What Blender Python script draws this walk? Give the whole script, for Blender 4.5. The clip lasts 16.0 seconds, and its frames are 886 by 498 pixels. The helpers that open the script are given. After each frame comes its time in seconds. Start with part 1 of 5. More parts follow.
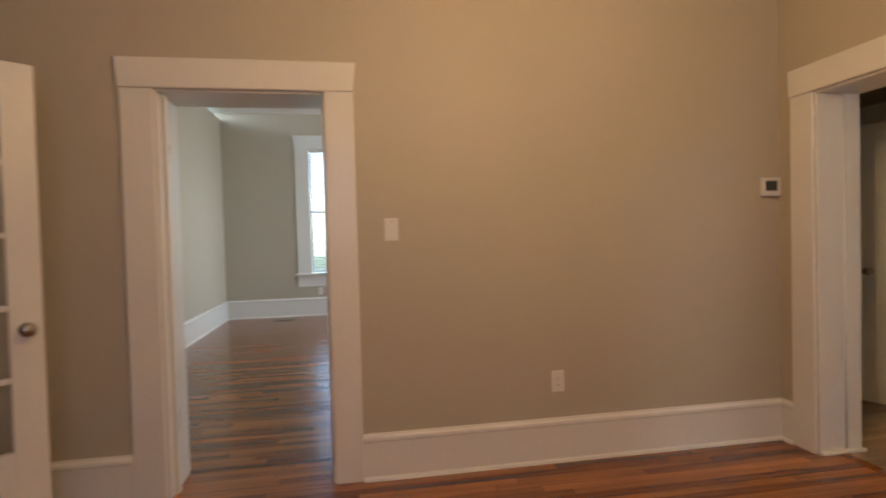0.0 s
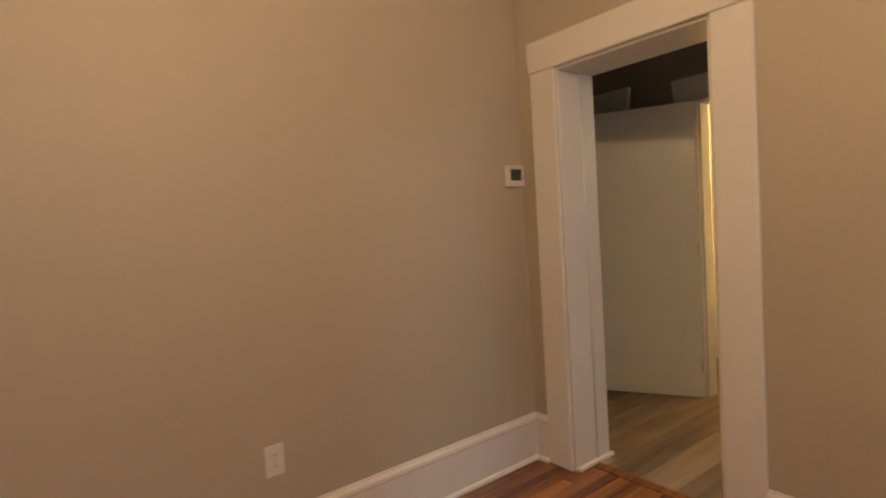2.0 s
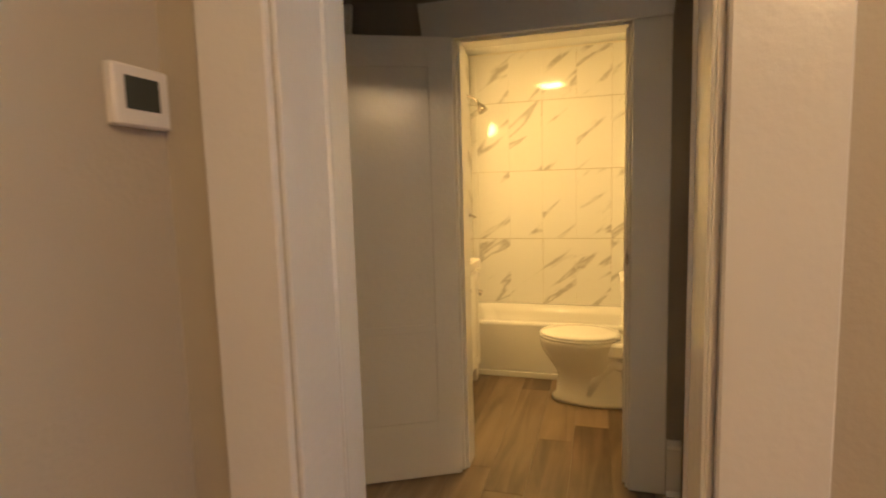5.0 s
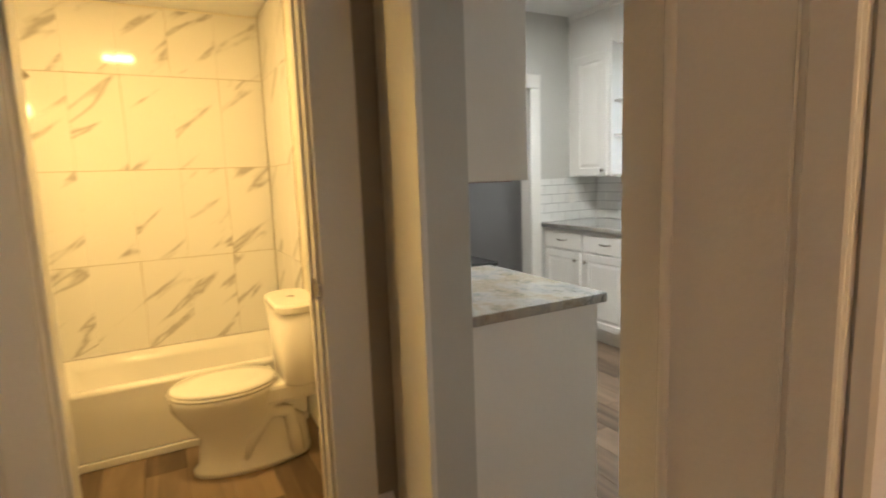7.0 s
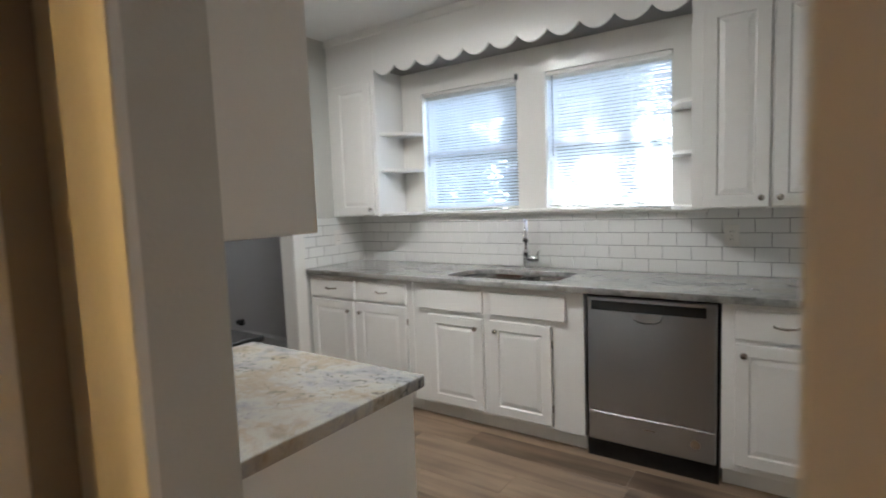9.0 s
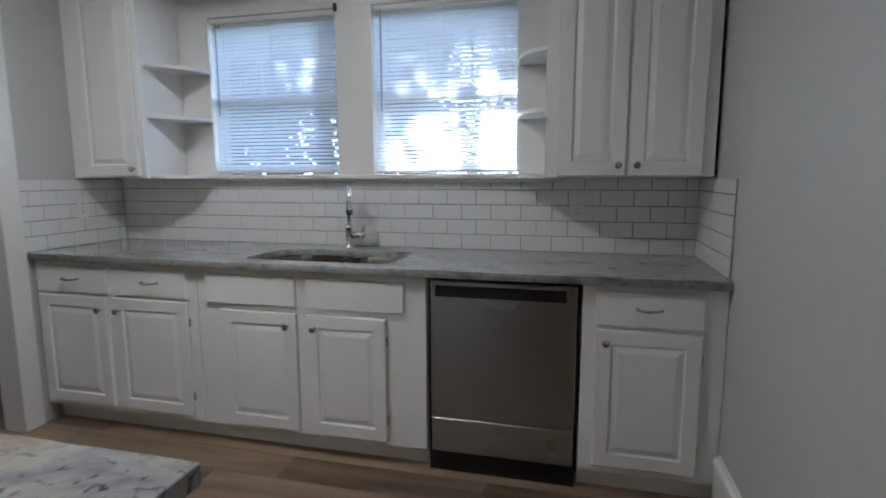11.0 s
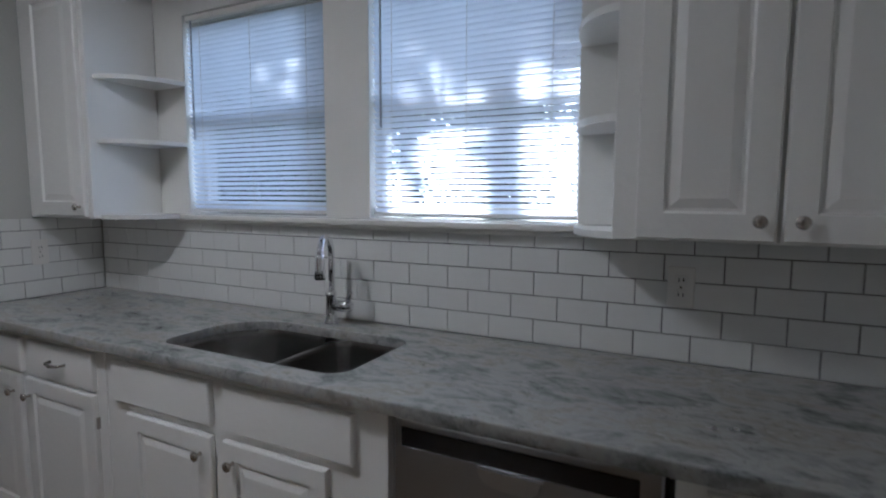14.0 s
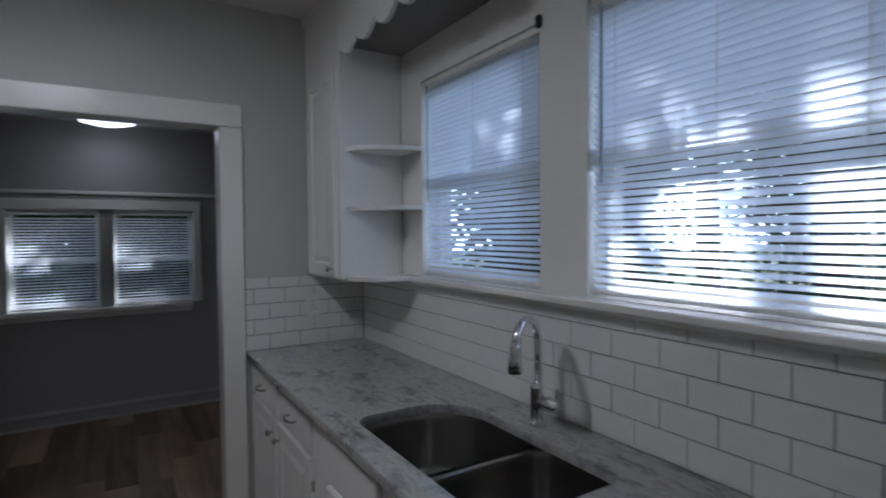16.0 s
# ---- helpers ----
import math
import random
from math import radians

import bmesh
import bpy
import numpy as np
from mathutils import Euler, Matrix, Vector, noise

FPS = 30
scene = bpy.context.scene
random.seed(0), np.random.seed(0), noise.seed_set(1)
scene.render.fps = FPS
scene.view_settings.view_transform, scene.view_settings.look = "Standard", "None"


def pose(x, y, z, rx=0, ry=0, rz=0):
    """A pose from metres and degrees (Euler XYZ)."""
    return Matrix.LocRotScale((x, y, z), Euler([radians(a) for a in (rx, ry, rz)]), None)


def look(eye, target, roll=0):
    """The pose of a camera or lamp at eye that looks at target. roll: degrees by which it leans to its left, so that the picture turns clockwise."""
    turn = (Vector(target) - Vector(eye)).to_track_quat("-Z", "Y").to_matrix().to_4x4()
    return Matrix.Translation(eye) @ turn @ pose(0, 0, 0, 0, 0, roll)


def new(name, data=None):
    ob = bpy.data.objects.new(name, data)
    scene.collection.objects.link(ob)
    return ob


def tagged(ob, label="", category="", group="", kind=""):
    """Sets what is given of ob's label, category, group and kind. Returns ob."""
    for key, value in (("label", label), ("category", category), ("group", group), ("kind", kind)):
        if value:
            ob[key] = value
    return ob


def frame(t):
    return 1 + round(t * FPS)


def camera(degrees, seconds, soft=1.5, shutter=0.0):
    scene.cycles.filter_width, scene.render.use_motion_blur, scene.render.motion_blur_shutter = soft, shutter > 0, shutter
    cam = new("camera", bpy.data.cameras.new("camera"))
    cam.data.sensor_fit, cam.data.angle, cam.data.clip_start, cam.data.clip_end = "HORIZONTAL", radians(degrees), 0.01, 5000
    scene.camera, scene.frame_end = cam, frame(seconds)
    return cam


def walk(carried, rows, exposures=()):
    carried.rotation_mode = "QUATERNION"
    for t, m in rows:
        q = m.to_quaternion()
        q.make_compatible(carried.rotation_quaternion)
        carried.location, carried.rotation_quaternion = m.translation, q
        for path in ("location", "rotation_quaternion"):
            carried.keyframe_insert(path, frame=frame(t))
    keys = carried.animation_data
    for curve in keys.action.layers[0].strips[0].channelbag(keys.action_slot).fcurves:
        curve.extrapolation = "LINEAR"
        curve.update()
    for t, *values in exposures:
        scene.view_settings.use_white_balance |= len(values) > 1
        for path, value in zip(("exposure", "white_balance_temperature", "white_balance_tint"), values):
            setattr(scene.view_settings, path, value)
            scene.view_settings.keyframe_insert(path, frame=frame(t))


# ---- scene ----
cam = camera(80.0, 16.0, soft=1.9, shutter=0.5)
EXPOSURES = [(0, 2.25, 6450, 10), (3, 2.25, 6350, 10), (5.5, 2.5, 6350, 7), (7.5, 2.65, 6100, 6), (8.6, 2.45, 6000, 8), (9.2, 2.2, 5800, 9), (9.7, 1.9, 5700, 9), (10.2, 1.6, 5600, 9), (12.5, 1.5, 5450, 11), (14.5, 0.9, 5350, 12), (16, 0.6, 5350, 13)]
PATH = [
    (0, (-5.863, 1.278, 1.254), (-5.525, 3.249, 1.205), -1.5),
    (0.5, (-5.793, 1.542, 1.274), (-5.185, 3.446, 1.218), -2.0),
    (1, (-5.729, 1.755, 1.287), (-4.855, 3.553, 1.219), -2.6),
    (1.5, (-5.567, 1.927, 1.269), (-4.505, 3.62, 1.199), -3.4),
    (2, (-5.403, 2.086, 1.29), (-4.188, 3.672, 1.181), -3.6),
    (2.5, (-5.191, 2.349, 1.278), (-3.783, 3.763, 1.147), -3.4),
    (3, (-4.982, 2.533, 1.298), (-3.434, 3.789, 1.133), -3.3),
    (3.2, (-4.903, 2.609, 1.284), (-3.309, 3.807, 1.124), -3.3),
    (5.3, (-4.116, 3.269, 1.322), (-2.18, 3.66, 1.074), -1.7),
    (5.5, (-4.041, 3.311, 1.34), (-2.096, 3.563, 1.072), -1.9),
    (6, (-3.897, 3.428, 1.359), (-1.953, 3.288, 1.076), -2.7),
    (6.5, (-3.725, 3.495, 1.34), (-1.85, 2.938, 1.07), -2.2),
    (7, (-3.581, 3.514, 1.351), (-1.848, 2.587, 1.077), -2.1),
    (7.5, (-3.453, 3.429, 1.343), (-1.839, 2.274, 1.098), -1.7),
    (8, (-3.317, 3.348, 1.357), (-1.834, 2.021, 1.154), -0.6),
    (8.5, (-3.203, 3.289, 1.37), (-1.881, 1.798, 1.203), -1.0),
    (9, (-3.089, 3.243, 1.383), (-1.945, 1.613, 1.204), -2.2),
    (9.5, (-2.899, 3.108, 1.374), (-1.971, 1.351, 1.144), -2.6),
    (9.7, (-2.847, 3.054, 1.362), (-2.004, 1.258, 1.114), -2.7),
    (10, (-2.811, 2.954, 1.348), (-2.072, 1.116, 1.073), -2.7),
    (10.2, (-2.779, 2.901, 1.304), (-2.122, 1.03, 1.039), -2.3),
    (12.5, (-2.701, 2.166, 1.305), (-2.29, 0.23, 1.016), 0.6),
    (13, (-2.801, 1.897, 1.307), (-2.146, 0.027, 1.038), 0.2),
    (13.5, (-2.805, 1.749, 1.325), (-2.009, -0.071, 1.097), 0.4),
    (14, (-2.792, 1.651, 1.398), (-1.902, -0.129, 1.197), 0.2),
    (14.5, (-2.773, 1.549, 1.444), (-1.772, -0.176, 1.303), 0.1),
    (15, (-2.766, 1.499, 1.494), (-1.587, -0.113, 1.395), -0.6),
    (15.5, (-2.783, 1.318, 1.511), (-1.306, -0.03, 1.445), -1.2),
    (16, (-2.762, 1.182, 1.506), (-1.061, 0.131, 1.445), -0.5),
]
walk(cam, [(t, look(eye, target, roll)) for t, eye, target, roll in PATH], EXPOSURES)

# ---- light ----
world = bpy.data.worlds.new("world")
scene.world = world
world.use_nodes = True
wn = world.node_tree.nodes
sky = wn.new("ShaderNodeTexSky")
sky.sky_type = "NISHITA"
sky.sun_disc = False
sky.sun_elevation = radians(38)
sky.sun_rotation = radians(160)
wn["Background"].inputs[1].default_value = 0.15
world.node_tree.links.new(sky.outputs[0], wn["Background"].inputs[0])


def lamp(name, kind, m, power, color, **settings):
    ob = new(name, bpy.data.lights.new(name, kind))
    ob.matrix_world = m
    ob.data.energy, ob.data.color = power, color
    for key, value in settings.items():
        if key == "size":
            ob.data.size = value
        elif key == "size_y":
            ob.data.shape, ob.data.size_y = "RECTANGLE", value
        elif key == "radius":
            ob.data.shadow_soft_size = value
        elif key == "angle":
            ob.data.angle = value
    return ob


WARM, DAY = (1.0, 0.63, 0.30), (0.74, 0.86, 1.0)
lamp("sun", "SUN", look((0.34 * 20, -0.94 * 20, 15.6), (0, 0, 0)), 5.0, (1.0, 0.95, 0.88), angle=radians(0.5))
lamp("room_bulb", "POINT", pose(-5.1, 2.25, 2.32), 12, WARM, radius=0.07)
lamp("bath_bulb", "AREA", pose(-1.23, 3.67, 2.31), 3.5, (1.0, 0.61, 0.21), size=0.2)
lamp("vanity_bulb", "POINT", pose(-1.30, 4.30, 1.92), 2.2, (1.0, 0.61, 0.21), radius=0.06)
lamp("kitchen_bulb", "AREA", pose(-1.3, 1.5, 2.535), 7, (1.0, 0.94, 0.86), size=0.22)
lamp("hood_bulb", "POINT", pose(-1.12, 2.38, 1.62), 0.5, (1.0, 0.80, 0.52), radius=0.035)
lamp("back_room_bulb", "AREA", pose(1.95, 1.22, 2.32), 0.55, (1.0, 0.95, 0.9), size=0.3)
# daylight from behind, and a fill added in an unseen far-room opening
lamp("room_window_light", "AREA", look((-5.6, -1.24, 1.65), (-5.6, 3, 1.0)), 5.5, (0.72, 0.74, 1.0), size=2.0, size_y=1.9)
lamp("far_room_fill", "AREA", look((-3.20, 8.5, 1.7), (-8, 8.3, 1.2)), 16, (0.86, 0.94, 1.0), size=1.0, size_y=2.0)


# ---- materials ----
def material(name, color, rough=0.5, metal=0.0, vary=0.06, scale=8.0, bump=0.02, grain=90.0, coat=0.0, spec=0.5):
    """A painted or plain surface: two scales of tone, fine relief and uneven gloss."""
    m = bpy.data.materials.new(name)
    m.use_nodes = True
    nt = m.node_tree
    n, l = nt.nodes, nt.links
    b = n["Principled BSDF"]
    tc = n.new("ShaderNodeTexCoord")
    n1, n2 = n.new("ShaderNodeTexNoise"), n.new("ShaderNodeTexNoise")
    n1.inputs["Scale"].default_value, n2.inputs["Scale"].default_value = scale * 0.3, grain
    n1.inputs["Detail"].default_value = 6
    n2.inputs["Detail"].default_value = 3
    l.new(tc.outputs["Object"], n1.inputs["Vector"])
    l.new(tc.outputs["Object"], n2.inputs["Vector"])
    mix = n.new("ShaderNodeMix")
    mix.data_type = "RGBA"
    mix.inputs["A"].default_value = (*[c * (1 - vary) for c in color], 1)
    mix.inputs["B"].default_value = (*[min(1, c * (1 + vary)) for c in color], 1)
    l.new(n1.outputs[0], mix.inputs["Factor"])
    l.new(mix.outputs["Result"], b.inputs["Base Color"])
    r = n.new("ShaderNodeMapRange")
    r.inputs["To Min"].default_value, r.inputs["To Max"].default_value = max(0.02, rough * 0.8), min(1, rough * 1.2)
    l.new(n1.outputs[0], r.inputs["Value"])
    l.new(r.outputs[0], b.inputs["Roughness"])
    b.inputs["Metallic"].default_value = metal
    b.inputs["Coat Weight"].default_value = coat
    b.inputs["Specular IOR Level"].default_value = spec
    bp = n.new("ShaderNodeBump")
    bp.inputs["Strength"].default_value, bp.inputs["Distance"].default_value = 1.0, bump * 0.02
    l.new(n2.outputs[0], bp.inputs["Height"])
    l.new(bp.outputs[0], b.inputs["Normal"])
    return m


def wood(name, dark, light, rough, streak=1.0, coat=0.2, grain=14, boards=0.52):
    """Boards: tone by the board, long grain and knots."""
    m = bpy.data.materials.new(name)
    m.use_nodes = True
    nt = m.node_tree
    n, l = nt.nodes, nt.links
    b = n["Principled BSDF"]
    tc, info, geo = n.new("ShaderNodeTexCoord"), n.new("ShaderNodeObjectInfo"), n.new("ShaderNodeNewGeometry")
    rnd = n.new("ShaderNodeMath")
    rnd.operation = "ADD"
    l.new(info.outputs["Random"], rnd.inputs[0])
    l.new(geo.outputs["Random Per Island"], rnd.inputs[1])
    fr = n.new("ShaderNodeMath")
    fr.operation = "FRACT"
    l.new(rnd.outputs[0], fr.inputs[0])
    off = n.new("ShaderNodeCombineXYZ")
    k = n.new("ShaderNodeMath")
    k.operation = "MULTIPLY"
    k.inputs[1].default_value = 37.0
    l.new(fr.outputs[0], k.inputs[0])
    for i in range(3):
        l.new(k.outputs[0], off.inputs[i])
    add = n.new("ShaderNodeVectorMath")
    l.new(geo.outputs["Position"], add.inputs[0])
    l.new(off.outputs[0], add.inputs[1])
    mp = n.new("ShaderNodeMapping")
    mp.inputs["Scale"].default_value = (0.9, grain, grain)
    l.new(add.outputs[0], mp.inputs["Vector"])
    ns = n.new("ShaderNodeTexNoise")
    ns.inputs["Scale"].default_value, ns.inputs["Detail"].default_value, ns.inputs["Distortion"].default_value = 1.3, 9, 0.7
    l.new(mp.outputs[0], ns.inputs["Vector"])
    big = n.new("ShaderNodeTexNoise")
    big.inputs["Scale"].default_value, big.inputs["Detail"].default_value = 3.0, 4
    l.new(add.outputs[0], big.inputs["Vector"])
    s1 = n.new("ShaderNodeMath")
    s1.operation = "MULTIPLY_ADD"
    s1.inputs[1].default_value = 0.9 * streak
    l.new(ns.outputs[0], s1.inputs[0])
    s0 = n.new("ShaderNodeMath")
    s0.operation = "MULTIPLY_ADD"
    s0.inputs[1].default_value, s0.inputs[2].default_value = boards, 0.17 - boards / 2 - 0.32 * streak
    l.new(fr.outputs[0], s0.inputs[0])
    l.new(s0.outputs[0], s1.inputs[2])
    s2 = n.new("ShaderNodeMath")
    s2.operation = "MULTIPLY_ADD"
    s2.inputs[1].default_value = 0.35
    l.new(big.outputs[0], s2.inputs[0])
    l.new(s1.outputs[0], s2.inputs[2])
    ramp = n.new("ShaderNodeValToRGB")
    ramp.color_ramp.elements[0].color, ramp.color_ramp.elements[1].color = (*dark, 1), (*light, 1)
    ramp.color_ramp.elements[0].position, ramp.color_ramp.elements[1].position = 0.15, 0.85
    l.new(s2.outputs[0], ramp.inputs[0])
    l.new(ramp.outputs[0], b.inputs["Base Color"])
    b.inputs["Roughness"].default_value = rough
    b.inputs["Coat Weight"].default_value, b.inputs["Coat Roughness"].default_value = coat, 0.15
    bp = n.new("ShaderNodeBump")
    bp.inputs["Strength"].default_value, bp.inputs["Distance"].default_value = 0.6, 0.0006
    l.new(ns.outputs[0], bp.inputs["Height"])
    l.new(bp.outputs[0], b.inputs["Normal"])
    return m


def stone(name, colors, scale, rough, stretch=(1, 1, 1), specks=0.5):
    """Polished stone: clouds and specks (granite) or thin slanting veins on white (marble tile)."""
    m = bpy.data.materials.new(name)
    m.use_nodes = True
    nt = m.node_tree
    n, l = nt.nodes, nt.links
    b = n["Principled BSDF"]
    geo, info = n.new("ShaderNodeNewGeometry"), n.new("ShaderNodeObjectInfo")
    mp = n.new("ShaderNodeMapping")
    mp.inputs["Scale"].default_value = stretch
    l.new(geo.outputs["Position"], mp.inputs["Vector"])
    a, c = n.new("ShaderNodeTexNoise"), n.new("ShaderNodeTexNoise")
    a.inputs["Scale"].default_value, a.inputs["Detail"].default_value, a.inputs["Distortion"].default_value = scale, 12, 0.45
    a.inputs["Roughness"].default_value = 0.72
    c.inputs["Scale"].default_value, c.inputs["Detail"].default_value = scale * 3.4, 8
    l.new(mp.outputs[0], a.inputs["Vector"])
    l.new(mp.outputs[0], c.inputs["Vector"])
    r1 = n.new("ShaderNodeValToRGB")
    e = r1.color_ramp.elements
    e[0].position, e[1].position = 0.33, 0.68
    e[0].color, e[1].color = (*colors[0], 1), (*colors[-1], 1)
    for i, col in enumerate(colors[1:-1]):
        x = e.new(0.33 + 0.35 * (i + 1) / (len(colors) - 1))
        x.color = (*col, 1)
    l.new(a.outputs[0], r1.inputs[0])
    r2 = n.new("ShaderNodeValToRGB")
    r2.color_ramp.elements[0].position, r2.color_ramp.elements[1].position = 0.30, 0.46
    r2.color_ramp.elements[0].color = (0.30, 0.30, 0.31, 1)
    r2.color_ramp.elements[1].color = (1, 1, 1, 1)
    l.new(c.outputs[0], r2.inputs[0])
    mul = n.new("ShaderNodeMix")
    mul.data_type, mul.blend_type = "RGBA", "MULTIPLY"
    mul.inputs["Factor"].default_value = 0.45
    l.new(r1.outputs[0], mul.inputs["A"])
    l.new(r2.outputs[0], mul.inputs["B"])
    f = n.new("ShaderNodeTexNoise")
    f.inputs["Scale"].default_value, f.inputs["Detail"].default_value, f.inputs["Distortion"].default_value = scale * 6.5, 3, 1.2
    l.new(mp.outputs[0], f.inputs["Vector"])
    r3 = n.new("ShaderNodeValToRGB")
    r3.color_ramp.elements[0].position, r3.color_ramp.elements[1].position = 0.335, 0.40
    r3.color_ramp.elements[0].color = (0.16, 0.16, 0.18, 1)
    r3.color_ramp.elements[1].color = (1, 1, 1, 1)
    l.new(f.outputs[0], r3.inputs[0])
    g = n.new("ShaderNodeTexNoise")
    g.inputs["Scale"].default_value, g.inputs["Detail"].default_value = scale * 0.55, 3
    l.new(geo.outputs["Position"], g.inputs["Vector"])
    where = n.new("ShaderNodeMapRange")
    where.inputs["From Min"].default_value, where.inputs["From Max"].default_value = 0.42, 0.62
    where.inputs["To Min"].default_value, where.inputs["To Max"].default_value = specks * 0.15, specks
    l.new(g.outputs[0], where.inputs["Value"])
    mica = n.new("ShaderNodeMix")
    mica.data_type, mica.blend_type = "RGBA", "MULTIPLY"
    l.new(where.outputs[0], mica.inputs["Factor"])
    l.new(mul.outputs["Result"], mica.inputs["A"])
    l.new(r3.outputs[0], mica.inputs["B"])
    l.new(mica.outputs["Result"], b.inputs["Base Color"])
    b.inputs["Roughness"].default_value = rough
    return m


def marble(name):
    """White glazed tile with a few soft slanting grey veins, another cut of them on each tile."""
    m = bpy.data.materials.new(name)
    m.use_nodes = True
    nt = m.node_tree
    n, l = nt.nodes, nt.links
    b = n["Principled BSDF"]
    geo, info = n.new("ShaderNodeNewGeometry"), n.new("ShaderNodeObjectInfo")
    k = n.new("ShaderNodeVectorMath")
    k.operation = "SCALE"
    k.inputs[0].default_value = (13.0, 13.0, 7.0)
    l.new(info.outputs["Random"], k.inputs["Scale"])
    add = n.new("ShaderNodeVectorMath")
    l.new(geo.outputs["Position"], add.inputs[0])
    l.new(k.outputs[0], add.inputs[1])
    mp = n.new("ShaderNodeCombineXYZ")
    for i, way in enumerate(((0.5, -0.75, 0.75), (3.0, 3.3, 4.2))):
        d = n.new("ShaderNodeVectorMath")
        d.operation = "DOT_PRODUCT"
        d.inputs[1].default_value = way
        l.new(add.outputs[0], d.inputs[0])
        l.new(d.outputs["Value"], mp.inputs[i])
    a = n.new("ShaderNodeTexNoise")
    a.inputs["Scale"].default_value, a.inputs["Detail"].default_value, a.inputs["Distortion"].default_value = 1.7, 8, 0.35
    l.new(mp.outputs[0], a.inputs["Vector"])
    r = n.new("ShaderNodeValToRGB")
    e = r.color_ramp.elements
    white, grey = (0.80, 0.79, 0.76, 1), (0.45, 0.43, 0.41, 1)
    e[0].position, e[1].position = 0.0, 0.30
    e[0].color, e[1].color = white, white
    for p, col in ((0.335, (0.62, 0.61, 0.58, 1)), (0.365, grey), (0.385, (0.66, 0.65, 0.62, 1)), (0.42, white)):
        x = e.new(p)
        x.color = col
    l.new(a.outputs[0], r.inputs[0])
    l.new(r.outputs[0], b.inputs["Base Color"])
    b.inputs["Roughness"].default_value = 0.07
    return m


def glow(name, color, strength):
    m = bpy.data.materials.new(name)
    m.use_nodes = True
    b = m.node_tree.nodes["Principled BSDF"]
    b.inputs["Base Color"].default_value = (*color, 1)
    b.inputs["Emission Color"].default_value = (*color, 1)
    b.inputs["Emission Strength"].default_value = strength
    return m


GREIGE = material("wall_paint", (0.50, 0.45, 0.355), 0.55, vary=0.03, bump=0.05)
GLOSSY = material("glossy_greige_paint", (0.50, 0.48, 0.42), 0.2, vary=0.05, bump=0.16, grain=70)
GREY_PAINT = material("kitchen_wall_paint", (0.52, 0.52, 0.49), 0.5, vary=0.03, bump=0.05)
# the greige wall paint darkened: the hall's shade is put into its colour
SHADED_PAINT = material("hall_wall_shaded", (0.32, 0.28, 0.22), 0.5, vary=0.04, bump=0.05)
WHITE = material("white_trim_paint", (0.78, 0.765, 0.725), 0.24, vary=0.03, bump=0.06, grain=45)
CABINET = material("white_cabinet_paint", (0.80, 0.79, 0.76), 0.32, vary=0.03, bump=0.05, grain=50)
CEILING = material("ceiling_paint", (0.80, 0.80, 0.78), 0.8, vary=0.03, bump=0.1)
BATHWALL = material("bath_wall_paint", (0.76, 0.72, 0.62), 0.45, vary=0.02)
TILE = material("white_glazed_tile", (0.76, 0.76, 0.74), 0.12, vary=0.04, bump=0.04, grain=14)
GROUT = material("dark_grout", (0.085, 0.085, 0.088), 0.9)
LIGHTGROUT = material("tan_grout", (0.38, 0.30, 0.19), 0.9)
MARBLE = marble("marble_tile")
GRANITE = stone("grey_granite", [(0.14, 0.145, 0.14), (0.28, 0.285, 0.275), (0.40, 0.395, 0.375), (0.34, 0.32, 0.28), (0.50, 0.49, 0.465)], 8.0, 0.07, stretch=(0.8, 1.5, 1), specks=0.6)
GRANITE_WARM = stone("warm_granite", [(0.22, 0.225, 0.24), (0.36, 0.36, 0.365), (0.48, 0.455, 0.40), (0.38, 0.32, 0.24), (0.52, 0.49, 0.43)], 4.5, 0.06, stretch=(1, 1.3, 1), specks=0.95)
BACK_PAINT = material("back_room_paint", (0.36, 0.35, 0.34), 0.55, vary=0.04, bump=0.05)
OAK = wood("oak_boards", (0.10, 0.026, 0.007), (0.43, 0.165, 0.045), 0.27, 0.9, 0.25, grain=22, boards=0.46)
VINYL = wood("grey_planks", (0.085, 0.056, 0.036), (0.37, 0.27, 0.18), 0.34, 1.1, 0.0, grain=9)
SUBFLOOR = material("dark_joint", (0.03, 0.022, 0.016), 0.8)
STEEL = material("brushed_steel", (0.36, 0.37, 0.385), 0.30, metal=1.0, vary=0.0, scale=0.2, bump=0.0, grain=60)
SINK_STEEL = material("sink_steel", (0.34, 0.33, 0.32), 0.2, metal=1.0, vary=0.0, scale=0.2, bump=0.0, grain=60)
STEEL_LIGHT = material("pale_brushed_steel", (0.43, 0.435, 0.44), 0.38, metal=1.0, vary=0.0, scale=0.2, bump=0.0, grain=60)
CHROME = material("chrome", (0.80, 0.80, 0.82), 0.06, metal=1.0, vary=0.01, bump=0.0)
NICKEL = material("satin_nickel", (0.50, 0.46, 0.42), 0.25, metal=1.0, vary=0.03, bump=0.0)
BLACK = material("black_plastic", (0.012, 0.012, 0.013), 0.25)
PORCELAIN = material("porcelain", (0.80, 0.78, 0.73), 0.08, vary=0.01, bump=0.0)
PLASTIC = material("white_plastic", (0.76, 0.74, 0.70), 0.35, vary=0.02, bump=0.0)
BLUE = material("blue_bottle_plastic", (0.05, 0.12, 0.28), 0.2)
SCREEN = material("grey_display", (0.05, 0.06, 0.055), 0.15)
RAWWOOD = material("brown_stained_wood", (0.16, 0.05, 0.02), 0.4, vary=0.2, scale=14)
LEAF = material("foliage", (0.05, 0.09, 0.025), 0.6, vary=0.4, scale=3)
BARK = material("bark", (0.10, 0.07, 0.05), 0.9, vary=0.3)
